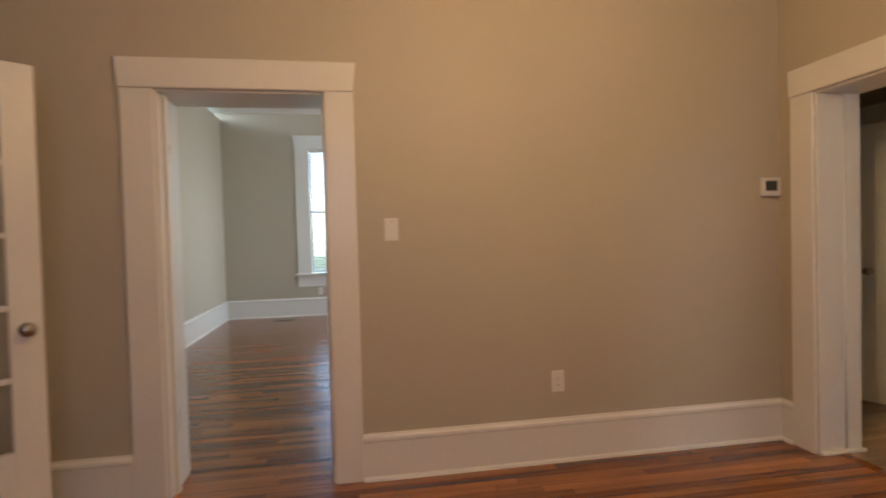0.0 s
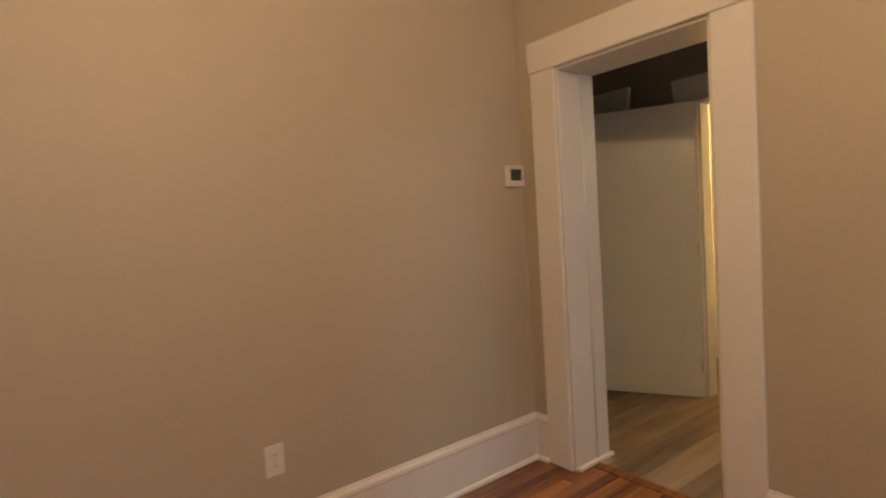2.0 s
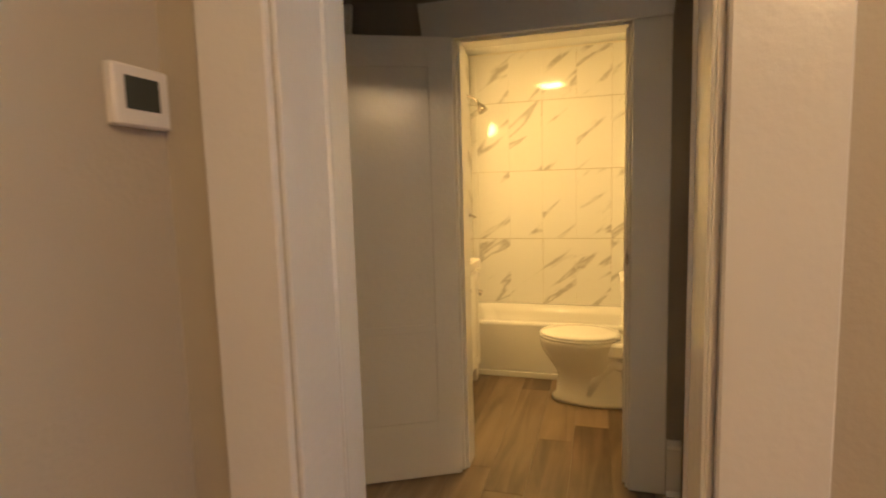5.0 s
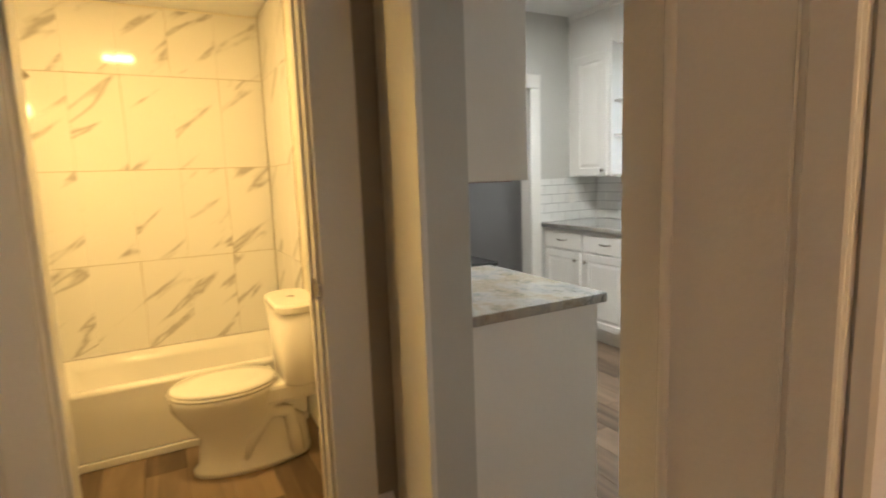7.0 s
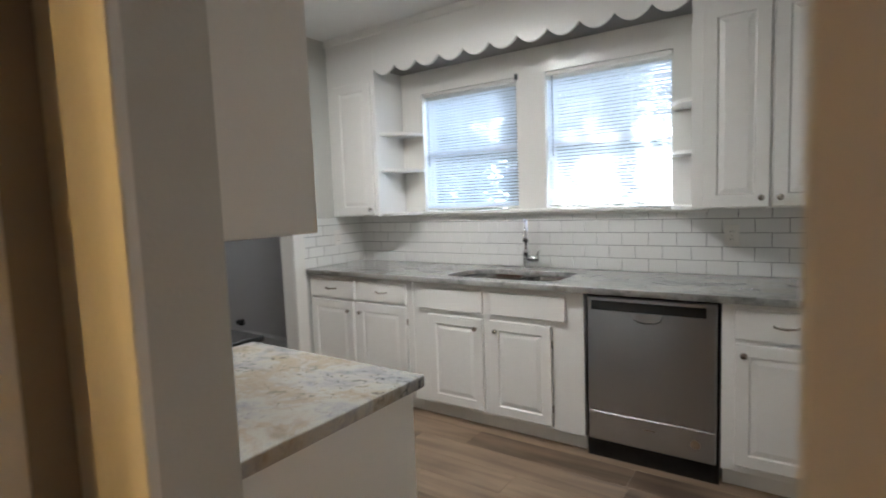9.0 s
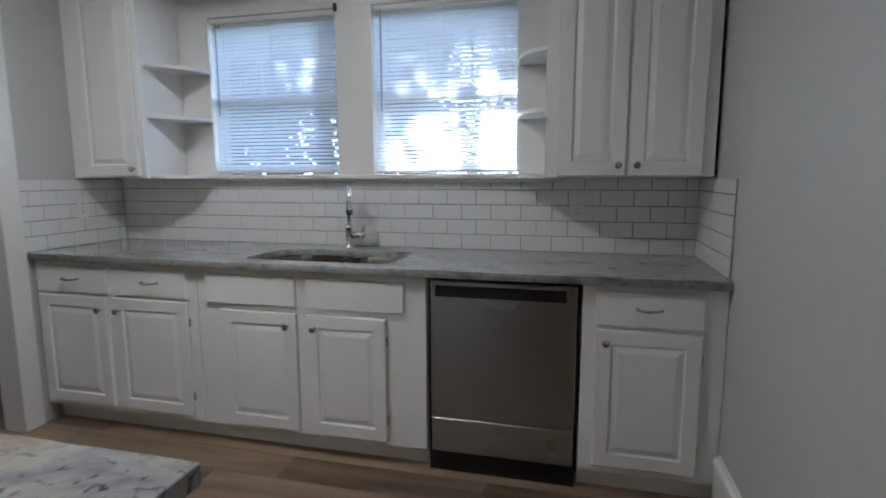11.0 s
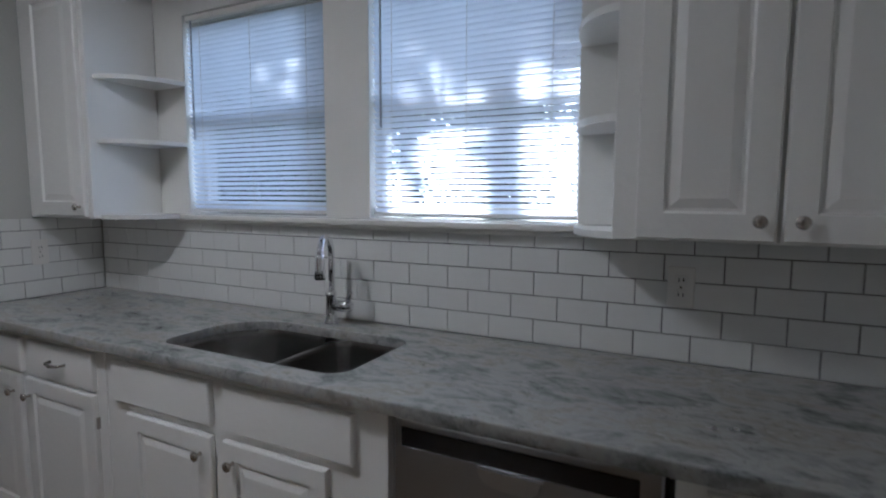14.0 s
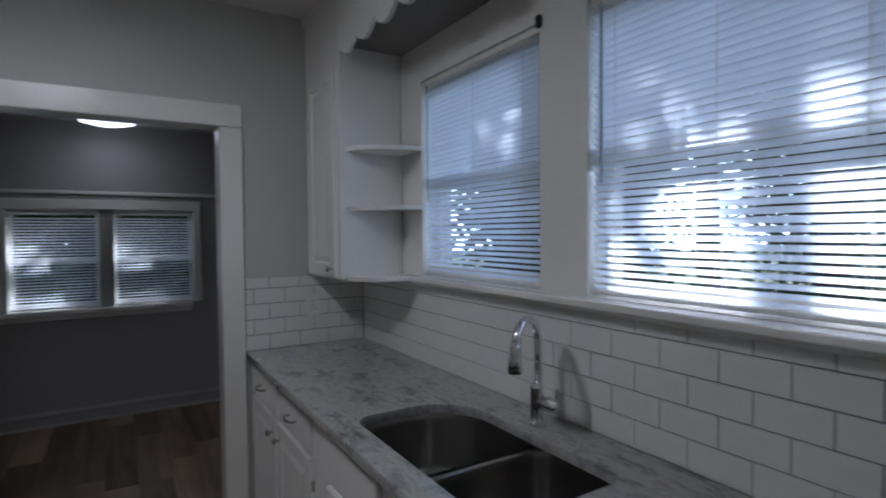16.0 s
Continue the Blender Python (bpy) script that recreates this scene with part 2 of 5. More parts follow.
GRASS = material("lawn", (0.07, 0.10, 0.03), 0.9, vary=0.4, scale=6)

SLAT = bpy.data.materials.new("blind_slat")
SLAT.use_nodes = True
_n, _l = SLAT.node_tree.nodes, SLAT.node_tree.links
_t = _n.new("ShaderNodeBsdfTranslucent")
_t.inputs[0].default_value = (0.88, 0.93, 1.0, 1)
_m = _n.new("ShaderNodeMixShader")
_m.inputs[0].default_value = 0.8
_n["Principled BSDF"].inputs["Base Color"].default_value = (0.76, 0.82, 0.93, 1)
_n["Principled BSDF"].inputs["Roughness"].default_value = 0.35
_l.new(_n["Principled BSDF"].outputs[0], _m.inputs[1])
_l.new(_t.outputs[0], _m.inputs[2])
_l.new(_m.outputs[0], _n["Material Output"].inputs[0])
PANE = bpy.data.materials.new("window_glass")
PANE.use_nodes = True
_b = PANE.node_tree.nodes["Principled BSDF"]
_b.inputs["Transmission Weight"].default_value, _b.inputs["Roughness"].default_value, _b.inputs["IOR"].default_value = 1.0, 0.0, 1.1
WAND = material("clear_wand", (0.45, 0.48, 0.52), 0.2)

# ---- making things ----
ORG = {}


def thing(name, at, label="", category="", group="", kind="", turn=0.0):
    ob = new(name)
    ob.empty_display_size = 0.05
    ob.matrix_world = pose(*at, 0, 0, turn)
    ORG[ob.name] = Matrix(ob.matrix_world)
    return tagged(ob, label, category, group, kind)


def part(name, bm, mat, parent=None, label="", smooth=False, local=False):
    """One mesh object under its parent. The bmesh is in world places unless local."""
    me = bpy.data.meshes.new(name)
    if parent is not None and not local:
        bm.transform(ORG[parent.name].inverted())
    bm.to_mesh(me)
    bm.free()
    for m in mat if isinstance(mat, (list, tuple)) else (mat,):
        me.materials.append(m)
    if smooth:
        me.polygons.foreach_set("use_smooth", [True] * len(me.polygons))
    ob = new(name, me)
    if parent is not None:
        ob.parent = parent
        ORG[ob.name] = Matrix(ORG[parent.name])
    else:
        ORG[ob.name] = Matrix()
    return tagged(ob, label)


def box(bm, x0, x1, y0, y1, z0, z1, bevel=0.0, index=0):
    vs = [bm.verts.new((x, y, z)) for x in (min(x0, x1), max(x0, x1)) for y in (min(y0, y1), max(y0, y1)) for z in (min(z0, z1), max(z0, z1))]
    fs = []
    for q in ((0, 1, 3, 2), (4, 6, 7, 5), (0, 4, 5, 1), (2, 3, 7, 6), (0, 2, 6, 4), (1, 5, 7, 3)):
        f = bm.faces.new([vs[i] for i in q])
        f.material_index = index
        fs.append(f)
    if bevel:
        edges = list({e for f in fs for e in f.edges})
        bmesh.ops.bevel(bm, geom=edges, offset=bevel, segments=2 if bevel > 0.004 else 1, affect="EDGES", profile=0.5)
    return bm


def boxes(*rows, bevel=0.0):
    bm = bmesh.new()
    for r in rows:
        box(bm, *r, bevel=bevel)
    return bm


def cyl(bm, a, b, r0, r1=None, seg=20):
    """A round bar or cone from a to b."""
    a, b = Vector(a), Vector(b)
    d = b - a
    m = Matrix.Translation((a + b) / 2) @ d.to_track_quat("Z", "Y").to_matrix().to_4x4()
    bmesh.ops.create_cone(bm, cap_ends=True, segments=seg, radius1=r0, radius2=r0 if r1 is None else r1, depth=d.length, matrix=m)
    return bm


def ring_loft(bm, rings, close=True):
    """Joins rings of equal count into a skin."""
    loops = [[bm.verts.new(p) for p in r] for r in rings]
    n = len(loops[0])
    for a, b in zip(loops, loops[1:]):
        for i in range(n):
            bm.faces.new((a[i], a[(i + 1) % n], b[(i + 1) % n], b[i]))
    if close:
        bm.faces.new(list(reversed(loops[0])))
        bm.faces.new(loops[-1])
    bmesh.ops.recalc_face_normals(bm, faces=bm.faces)
    return bm


def tube(bm, path, r, seg=14):
    rings = []
    pts = [Vector(p) for p in path]
    side = None
    for i, p in enumerate(pts):
        d = (pts[min(i + 1, len(pts) - 1)] - pts[max(i - 1, 0)]).normalized()
        if side is None:
            side = d.orthogonal().normalized()
        side = (side - d * side.dot(d)).normalized()
        up = d.cross(side)
        rr = r[i] if isinstance(r, (list, tuple)) else r
        rings.append([p + rr * (side * math.cos(2 * math.pi * k / seg) + up * math.sin(2 * math.pi * k / seg)) for k in range(seg)])
    return ring_loft(bm, rings)


def turned(bm, centre, profile, axis="z", seg=24):
    """A lathe shape: (radius, distance) pairs along an axis."""
    c = Vector(centre)
    rings = []
    for r, h in profile:
        ring = []
        for k in range(seg):
            u, v = max(r, 1e-4) * math.cos(2 * math.pi * k / seg), max(r, 1e-4) * math.sin(2 * math.pi * k / seg)
            ring.append(c + Vector({"z": (u, v, h), "y": (u, h, v), "x": (h, u, v)}[axis]))
        rings.append(ring)
    return ring_loft(bm, rings)


def wall(name, axis, a, b, s0, s1, z0, z1, holes, low, high, edge=None):
    """A wall a..b thick along axis, running s0..s1, with openings (from, to, sill, head); low and high are its two faces' paints."""
    bm = bmesh.new()
    cuts = sorted({s0, s1, *[h[0] for h in holes], *[h[1] for h in holes]})
    for p, q in zip(cuts, cuts[1:]):
        over = [h for h in holes if h[0] <= p + 1e-6 and h[1] >= q - 1e-6]
        spans, z = [], z0
        for h in sorted(over, key=lambda h: h[2]):
            if h[2] > z:
                spans.append((z, h[2]))
            z = h[3]
        if z < z1:
            spans.append((z, z1))
        for u, v in spans:
            box(bm, *((a, b, p, q) if axis == "x" else (p, q, a, b)), u, v)
    bmesh.ops.remove_doubles(bm, verts=bm.verts, dist=1e-5)
    k = 0 if axis == "x" else 1
    for f in bm.faces:
        c = f.calc_center_median()[k]
        f.material_index = 0 if abs(c - a) < 1e-4 else 1 if abs(c - b) < 1e-4 else 2
    return tagged(part(name, bm, (low, high, edge or WHITE)), kind="structure")


def knob(parent, x, y, z, name="knob", way="y"):
    bm = bmesh.new()
    turned(bm, (x, y, z), [(0.004, 0), (0.007, 0.001), (0.005, 0.006), (0.005, 0.014), (0.012, 0.018), (0.015, 0.022), (0.014, 0.027), (0.008, 0.030)], way, 20)
    return part(name, bm, NICKEL, parent, "satin nickel round knob", smooth=True)


def pull(parent, x, y, z, w=0.09):
    bm = bmesh.new()
    tube(bm, [(x - w / 2, y, z), (x - w / 2, y + 0.018, z), (x - w / 2 + 0.012, y + 0.025, z), (x, y + 0.028, z - 0.003), (x + w / 2 - 0.012, y + 0.025, z), (x + w / 2, y + 0.018, z), (x + w / 2, y, z)],
         [0.006, 0.004, 0.0045, 0.006, 0.0045, 0.004, 0.006], 10)
    return part("pull_handle", bm, NICKEL, parent, "satin nickel bar pull", smooth=True)


def panel_door(x0, x1, y, z0, z1, rail=0.055, t=0.019, panel=True):
    """A raised-panel cabinet door whose back lies on y, its face towards +y."""
    bm = bmesh.new()
    rings = [(0, 0), (0, t - 0.004), (0.004, t)]
    if panel:
        rings += [(rail, t), (rail + 0.005, t - 0.008), (rail + 0.012, t - 0.008), (rail + 0.034, t - 0.001)]
    loops = []
    for i, d in rings:
        loops.append([bm.verts.new(p) for p in ((x0 + i, y + d, z0 + i), (x1 - i, y + d, z0 + i), (x1 - i, y + d, z1 - i), (x0 + i, y + d, z1 - i))])
    for a, b in zip(loops, loops[1:]):
        for k in range(4):
            bm.faces.new((a[k], a[(k + 1) % 4], b[(k + 1) % 4], b[k]))
    bm.faces.new(loops[-1])
    bm.faces.new(list(reversed(loops[0])))
    bmesh.ops.recalc_face_normals(bm, faces=bm.faces)
    return bm


def casing(name, axis, face, way, s0, s1, head, w=0.12, t=0.022, crown=0.14, horns=0.015, foot=0.0, sill=None):
    """Flat trim round an opening s0..s1 up to head, on the plane face, standing out along way (+1 or -1)."""
    def put(bm, u0, u1, z0, z1, tt, b=0.004):
        box(bm, *((face, face + way * tt, u0, u1) if axis == "x" else (u0, u1, face, face + way * tt)), z0, z1, bevel=b)
    low = foot if sill is None else sill
    ob = tagged(new(name), kind="structure")
    ORG[ob.name] = Matrix()
    for u0, u1 in ((s0 - w, s0), (s1, s1 + w)):
        bm = bmesh.new()
        put(bm, u0, u1, low, head, t)
        part("side_casing", bm, WHITE, ob)
    bm = bmesh.new()
    put(bm, s0 - w - horns, s1 + w + horns, head, head + crown, t + 0.006)
    if horns:
        for v in bm.verts:
            k = v.co.y if axis == "x" else v.co.x
            if v.co.z < head + crown / 2:
                k2 = max(s0 - w, min(s1 + w, k))
                if axis == "x":
                    v.co.y = k2
                else:
                    v.co.x = k2
    part("head_casing", bm, WHITE, ob)
    return ob


def skirting(name, axis, face, way, s0, s1, h=0.24, t=0.02, mat=None):
    """Tall baseboard with a moulded cap and a small shoe."""
    prof = [(0, 0), (0.034, 0), (0.030, 0.012), (t, 0.020), (t, h - 0.04), (t + 0.006, h - 0.034), (t + 0.004, h - 0.018), (t - 0.010, h - 0.006), (t - 0.012, h), (0, h)]
    bm = bmesh.new()
    rows = []
    for s in (s0, s1):
        rows.append([bm.verts.new((face + way * d, s, z) if axis == "x" else (s, face + way * d, z)) for d, z in prof])
    n = len(prof)
    for i in range(n):
        bm.faces.new((rows[0][i], rows[0][(i + 1) % n], rows[1][(i + 1) % n], rows[1][i]))
    bm.faces.new(rows[0])
    bm.faces.new(list(reversed(rows[1])))
    bmesh.ops.recalc_face_normals(bm, faces=bm.faces)
    return tagged(part(name, bm, mat or WHITE), kind="structure")


def piece_mesh(name, w, h, t, mat, bevel=0.0015):
    """A small tile or board: width x, height z, thick y, its back on y = 0."""
    bm = bmesh.new()
    b = bevel
    lo = [bm.verts.new(p) for p in ((0, 0, 0), (w, 0, 0), (w, 0, h), (0, 0, h))]
    mi = [bm.verts.new(p) for p in ((0, t - b, 0), (w, t - b, 0), (w, t - b, h), (0, t - b, h))]
    hi = [bm.verts.new(p) for p in ((b, t, b), (w - b, t, b), (w - b, t, h - b), (b, t, h - b))]
    for a, c in ((lo, mi), (mi, hi)):
        for k in range(4):
            bm.faces.new((a[k], c[k], c[(k + 1) % 4], a[(k + 1) % 4]))
    bm.faces.new(list(reversed(hi)))
    bmesh.ops.recalc_face_normals(bm, faces=bm.faces)
    me = bpy.data.meshes.new(name)
    bm.to_mesh(me)
    bm.free()
    me.materials.append(mat)
    return me


def lay(name, me, parent, m):
    ob = new(name, me)
    ob.parent = parent
    ob.matrix_basis = ORG[parent.name].inverted() @ m
    return ob

# ---- setting: walls, floors, ceilings ----
H = 2.63          # kitchen, hall and bath ceiling
HR = 3.20         # front rooms' ceiling
YN = 4.02         # north wall of the front room

wall("wall_sink", "y", -0.16, 0.0, -3.45, 0.12, 0, H, [(-1.455, -0.67, 1.315, 2.187), (-2.433, -1.66, 1.315, 2.187)], WHITE, WHITE)
wall("wall_kitchen_east", "x", 0.0, 0.12, 0.0, 2.71, 0, H, [(0.75, 1.66, 0, 2.03)], GREY_PAINT, GREY_PAINT)
wall("wall_kitchen_west", "x", -3.37, -3.29, -1.2, 2.71, 0, HR, [], GREIGE, GREY_PAINT)
wall("wall_bath_south", "y", 2.71, 2.85, -2.24, 0.12, 0, H, [], GREY_PAINT, BATHWALL)
wall("wall_doorway_side", "x", -3.37, -3.09, 2.71, 2.974, 0, HR, [], GREIGE, WHITE, GLOSSY)
wall("wall_jamb_block", "x", -3.37, -3.20, 2.974, 3.03, 0, HR, [], GREIGE, WHITE)
wall("wall_over_kitchen_doorway", "y", 2.71, 2.85, -3.09, -2.24, 2.45, H, [], GREY_PAINT, SHADED_PAINT)
wall("wall_hall_west", "x", -3.37, -3.10, 3.03, YN, 0, HR, [(3.03, 3.768, 0, 1.985)], GREIGE, SHADED_PAINT)
wall("wall_hall_west_north", "x", -3.17, -3.05, YN, 5.7, 0, H, [], SHADED_PAINT, SHADED_PAINT)
wall("wall_hall_east", "x", -1.93, -1.82, 2.85, 5.7, 0, H, [(3.08, 3.80, 0, 1.955)], SHADED_PAINT, BATHWALL)
wall("wall_hall_north", "y", 5.7, 5.82, -3.17, -1.82, 0, H, [], SHADED_PAINT, SHADED_PAINT)
wall("wall_bath_east", "x", 0.0, 0.12, 2.85, 4.5, 0, H, [], BATHWALL, BATHWALL)
wall("wall_bath_north", "y", 4.45, 4.55, -1.82, 0.0, 0, H, [], BATHWALL, BATHWALL)
wall("wall_tub_end", "y", 4.21, 4.45, -0.69, 0.0, 0, H, [], BATHWALL, BATHWALL)
wall("wall_room_north", "y", YN, YN + 0.30, -7.88, -3.17, 0, HR, [(-6.78, -5.985, 0, 1.995)], GREIGE, GREIGE)
wall("wall_room_west", "x", -8.0, -7.88, -1.2, 10.2, 0, HR, [(1.75, 3.3, 0, 2.1)], GREIGE, GREIGE)
wall("wall_room_south", "y", -1.32, -1.2, -8.0, -3.29, 0, HR, [(-6.6, -4.6, 0.7, 2.6)], GREIGE, GREIGE)
wall("wall_far_north", "y", 10.2, 10.35, -8.0, -3.17, 0, HR + 0.1, [(-6.53, -5.70, 0.70, 2.73)], GREIGE, GREIGE)
# the opening here is made up, to hold the far room's fill lamp
wall("wall_far_east", "x", -3.17, -3.05, 5.82, 10.2, 0, HR + 0.1, [(8.0, 9.0, 0.7, 2.73)], GREIGE, GREIGE)
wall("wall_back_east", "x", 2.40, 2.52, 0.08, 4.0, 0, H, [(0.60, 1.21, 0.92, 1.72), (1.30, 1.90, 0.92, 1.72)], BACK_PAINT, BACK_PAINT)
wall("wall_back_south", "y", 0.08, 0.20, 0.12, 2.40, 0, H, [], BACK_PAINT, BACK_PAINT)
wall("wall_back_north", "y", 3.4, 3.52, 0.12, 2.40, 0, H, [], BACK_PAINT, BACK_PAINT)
wall("wall_side_room", "x", -9.6, -9.5, 0.5, 5.0, 0, HR, [], GREIGE, GREIGE)
for nm, y in (("wall_side_room_south", 0.5), ("wall_side_room_north", 4.9)):
    wall(nm, "y", y, y + 0.1, -9.5, -8.0, 0, HR, [], GREIGE, GREIGE)


def slab(name, x0, x1, y0, y1, z0, z1, mat):
    return tagged(part(name, boxes((x0, x1, y0, y1, z0, z1)), mat), kind="structure")


slab("ceiling_kitchen", -3.37, 0.12, -0.16, 5.82, H, H + 0.1, CEILING)
slab("ceiling_room", -9.6, -3.29, -1.32, YN + 0.30, HR, HR + 0.1, CEILING)
slab("ceiling_far_room", -8.0, -3.05, YN + 0.30, 10.35, HR + 0.1, HR + 0.2, CEILING)
slab("ceiling_back_room", 0.12, 2.52, 0.08, 3.52, 2.42, 2.52, CEILING)
slab("ceiling_bath", -1.82, 0.0, 2.862, 4.45, 2.37, 2.40, CEILING)
sub = slab("floor", -9.6, 2.52, -1.32, 10.35, -0.14, -0.012, SUBFLOOR)
ORG[sub.name] = Matrix()

# unseen panel added in the south opening to block the sun
tagged(part("sun_block_panel", boxes((-6.6, -4.6, -1.31, -1.30, 0.7, 2.6)), PLASTIC), kind="structure")
# overhang added out of view to keep sun off the upper slats
slab("sun_block_eave", -3.5, 0.3, -0.88, -0.16, H + 0.02, H + 0.14, WHITE)

# doorway trims
casing("door_trim_room", "y", YN, -1, -6.78, -5.985, 1.995, w=0.148, crown=0.145)
casing("door_trim_hall", "x", -3.37, -1, 3.03, 3.768, 1.985, w=0.15, crown=0.15, horns=0.01)
casing("door_trim_bath", "x", -1.93, -1, 3.08, 3.80, 1.955, w=0.148, crown=0.165, horns=0.02)
casing("door_trim_hall_closet", "x", -1.93, -1, 4.44, 5.15, 1.99, w=0.14, crown=0.17, horns=0.02)
casing("door_trim_kitchen_east", "x", 0.0, -1, 0.75, 1.66, 2.03, w=0.105, crown=0.11, horns=0)
casing("window_trim_far", "y", 10.2, -1, -6.53, -5.70, 2.73, w=0.22, crown=0.22, horns=0.03, sill=0.70)
casing("window_trim_back", "x", 2.40, -1, 0.60, 1.90, 1.72, w=0.06, crown=0.08, horns=0, sill=0.92)
# linings of the openings
def lining(name, *rows):
    """Boards lining a doorway, each a part."""
    ob = tagged(new(name), kind="structure")
    ORG[ob.name] = Matrix()
    for r in rows:
        part("lining_board", boxes(r, bevel=0.002), WHITE, ob)
    return ob


lining("jamb_lining_hall", (-3.372, -3.20, 3.03, 3.042, 0, 1.985), (-3.372, -3.10, 3.756, 3.768, 0, 1.973), (-3.372, -3.10, 3.03, 3.768, 1.973, 1.985))
tagged(part("corner_board", boxes((-3.198, -3.086, 2.975, 2.987, 0, 2.45), bevel=0.003), WHITE), kind="structure")
tagged(part("jamb_shoe", boxes((-3.37, -3.09, 3.733, 3.756, 0, 0.022), bevel=0.006), WHITE), kind="structure")
lining("jamb_lining_bath", (-1.93, -1.82, 3.08, 3.092, 0, 1.955), (-1.93, -1.82, 3.788, 3.80, 0, 1.955), (-1.93, -1.82, 3.08, 3.80, 1.943, 1.955), (-1.89, -1.86, 3.092, 3.102, 0, 1.943))
lining("jamb_lining_room", (-6.78, -6.768, YN, YN + 0.30, 0, 1.995), (-5.997, -5.985, YN, YN + 0.30, 0, 1.995), (-6.78, -5.985, YN, YN + 0.30, 1.983, 1.995), (-6.768, -6.75, YN + 0.06, YN + 0.10, 0, 1.983))
tagged(part("kitchen_doorway_jamb", boxes((-2.252, -2.24, 2.71, 2.87, 0, 2.45), bevel=0.002), GREY_PAINT), kind="structure")
tagged(part("kitchen_doorway_trim", boxes((-2.254, -2.065, 2.85, 2.872, 0, 2.45), bevel=0.003), WHITE), kind="structure")
for y in (3.042, 3.756):
    bm = cyl(bmesh.new(), (-3.203, y, 0.0), (-3.203, y, 1.973), 0.007, seg=12)
    tagged(part("jamb_bead", bm, WHITE, smooth=True), kind="structure")
tagged(part("jamb_rebate", boxes((-3.371, -3.335, 3.042, 3.048, 0, 1.973), (-3.328, -3.324, 3.042, 3.0455, 0, 1.973), bevel=0.002), WHITE), kind="structure")
# skirtings
skirting("baseboard_room", "y", YN, -1, -5.837, -3.37)
skirting("baseboard_room_left", "y", YN, -1, -7.88, -6.93)
skirting("baseboard_room_corner", "x", -3.37, -1, 3.915, YN - 0.01)
skirting("baseboard_room_east", "x", -3.37, -1, -1.2, 2.88)
skirting("baseboard_far_west", "x", -7.88, 1, YN + 0.30, 10.2, h=0.30)
skirting("baseboard_far_north", "y", 10.2, -1, -7.88, -3.17, h=0.30)
skirting("baseboard_kitchen_west", "x", -3.29, 1, 0.62, 2.71)
skirting("baseboard_hall", "x", -1.93, -1, 2.872, 2.93)
skirting("baseboard_hall_north", "x", -1.93, -1, 3.95, 4.30)
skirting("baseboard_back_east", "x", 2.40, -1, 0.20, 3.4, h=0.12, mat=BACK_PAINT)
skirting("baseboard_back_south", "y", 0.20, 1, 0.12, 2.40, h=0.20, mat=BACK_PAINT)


# ---- kitchen: counters and cabinets ----
def base_unit(name, label, x0, x1, drawers, doors, knobs, pulls):
    """A floor cabinet: carcass with face frame and kick, drawer fronts, raised-panel doors, and their fittings."""
    t = thing(name, ((x0 + x1) / 2, 0.3, 0), label, "cabinet", "sink wall cabinets")
    bm = bmesh.new()
    if pulls:
        box(bm, x0, x1, 0.01, 0.60, 0.10, 0.884, bevel=0.002)
    else:
        box(bm, x0, x1, 0.01, 0.579, 0.10, 0.60)
        part("face_frame", boxes((x0, x1, 0.58, 0.60, 0.10, 0.884), bevel=0.002), CABINET, t)
        for s in (x0, x1 - 0.018):
            part("side_panel", boxes((s, s + 0.018, 0.01, 0.579, 0.601, 0.884)), CABINET, t)
    part("kick_board", boxes((x0, x1, 0.02, 0.53, 0.0, 0.0995)), CABINET, t)
    part("body", bm, CABINET, t)
    for i, (a, b, z0, z1, has_pull) in enumerate(drawers):
        d = part("drawer_front", panel_door(a, b, 0.601, z0, z1, panel=False), CABINET, t)
        if has_pull:
            pull(d, (a + b) / 2, 0.62, (z0 + z1) / 2 + 0.005)
    for (a, b, z0, z1), (kx, kz) in zip(doors, knobs):
        d = part("door", panel_door(a, b, 0.601, z0, z1), CABINET, t)
        knob(d, kx, 0.62, kz)
        hx = a + 0.0 if abs(kx - a) > abs(kx - b) else b
        for hz in (z0 + 0.10, z1 - 0.10):
            part("hinge", boxes((hx - 0.004, hx + 0.004, 0.600, 0.612, hz - 0.02, hz + 0.02)), NICKEL, d)
    return t


base_unit("base_cabinet", "white painted two-door base cabinet with two narrow drawers under granite", -0.98, -0.003,
          [(-0.472, -0.030, 0.722, 0.855, True), (-0.931, -0.528, 0.722, 0.855, True)],
          [(-0.452, -0.030, 0.13, 0.706), (-0.931, -0.494, 0.13, 0.706)], [(-0.417, 0.64), (-0.53, 0.64)], True)
base_unit("sink_cabinet", "white painted sink cabinet with blank drawer fronts and two raised-panel doors", -2.118, -0.984,
          [(-1.507, -1.04, 0.715, 0.852, False), (-2.022, -1.562, 0.715, 0.852, False)],
          [(-1.507, -1.112, 0.12, 0.684), (-1.938, -1.556, 0.12, 0.684)], [(-1.465, 0.625), (-1.60, 0.625)], False)
base_unit("base_cabinet", "white single-door base cabinet with a drawer beside the dishwasher", -3.288, -2.762,
          [(-3.205, -2.816, 0.721, 0.858, True)], [(-3.205, -2.818, 0.136, 0.704)], [(-2.855, 0.655)], True)


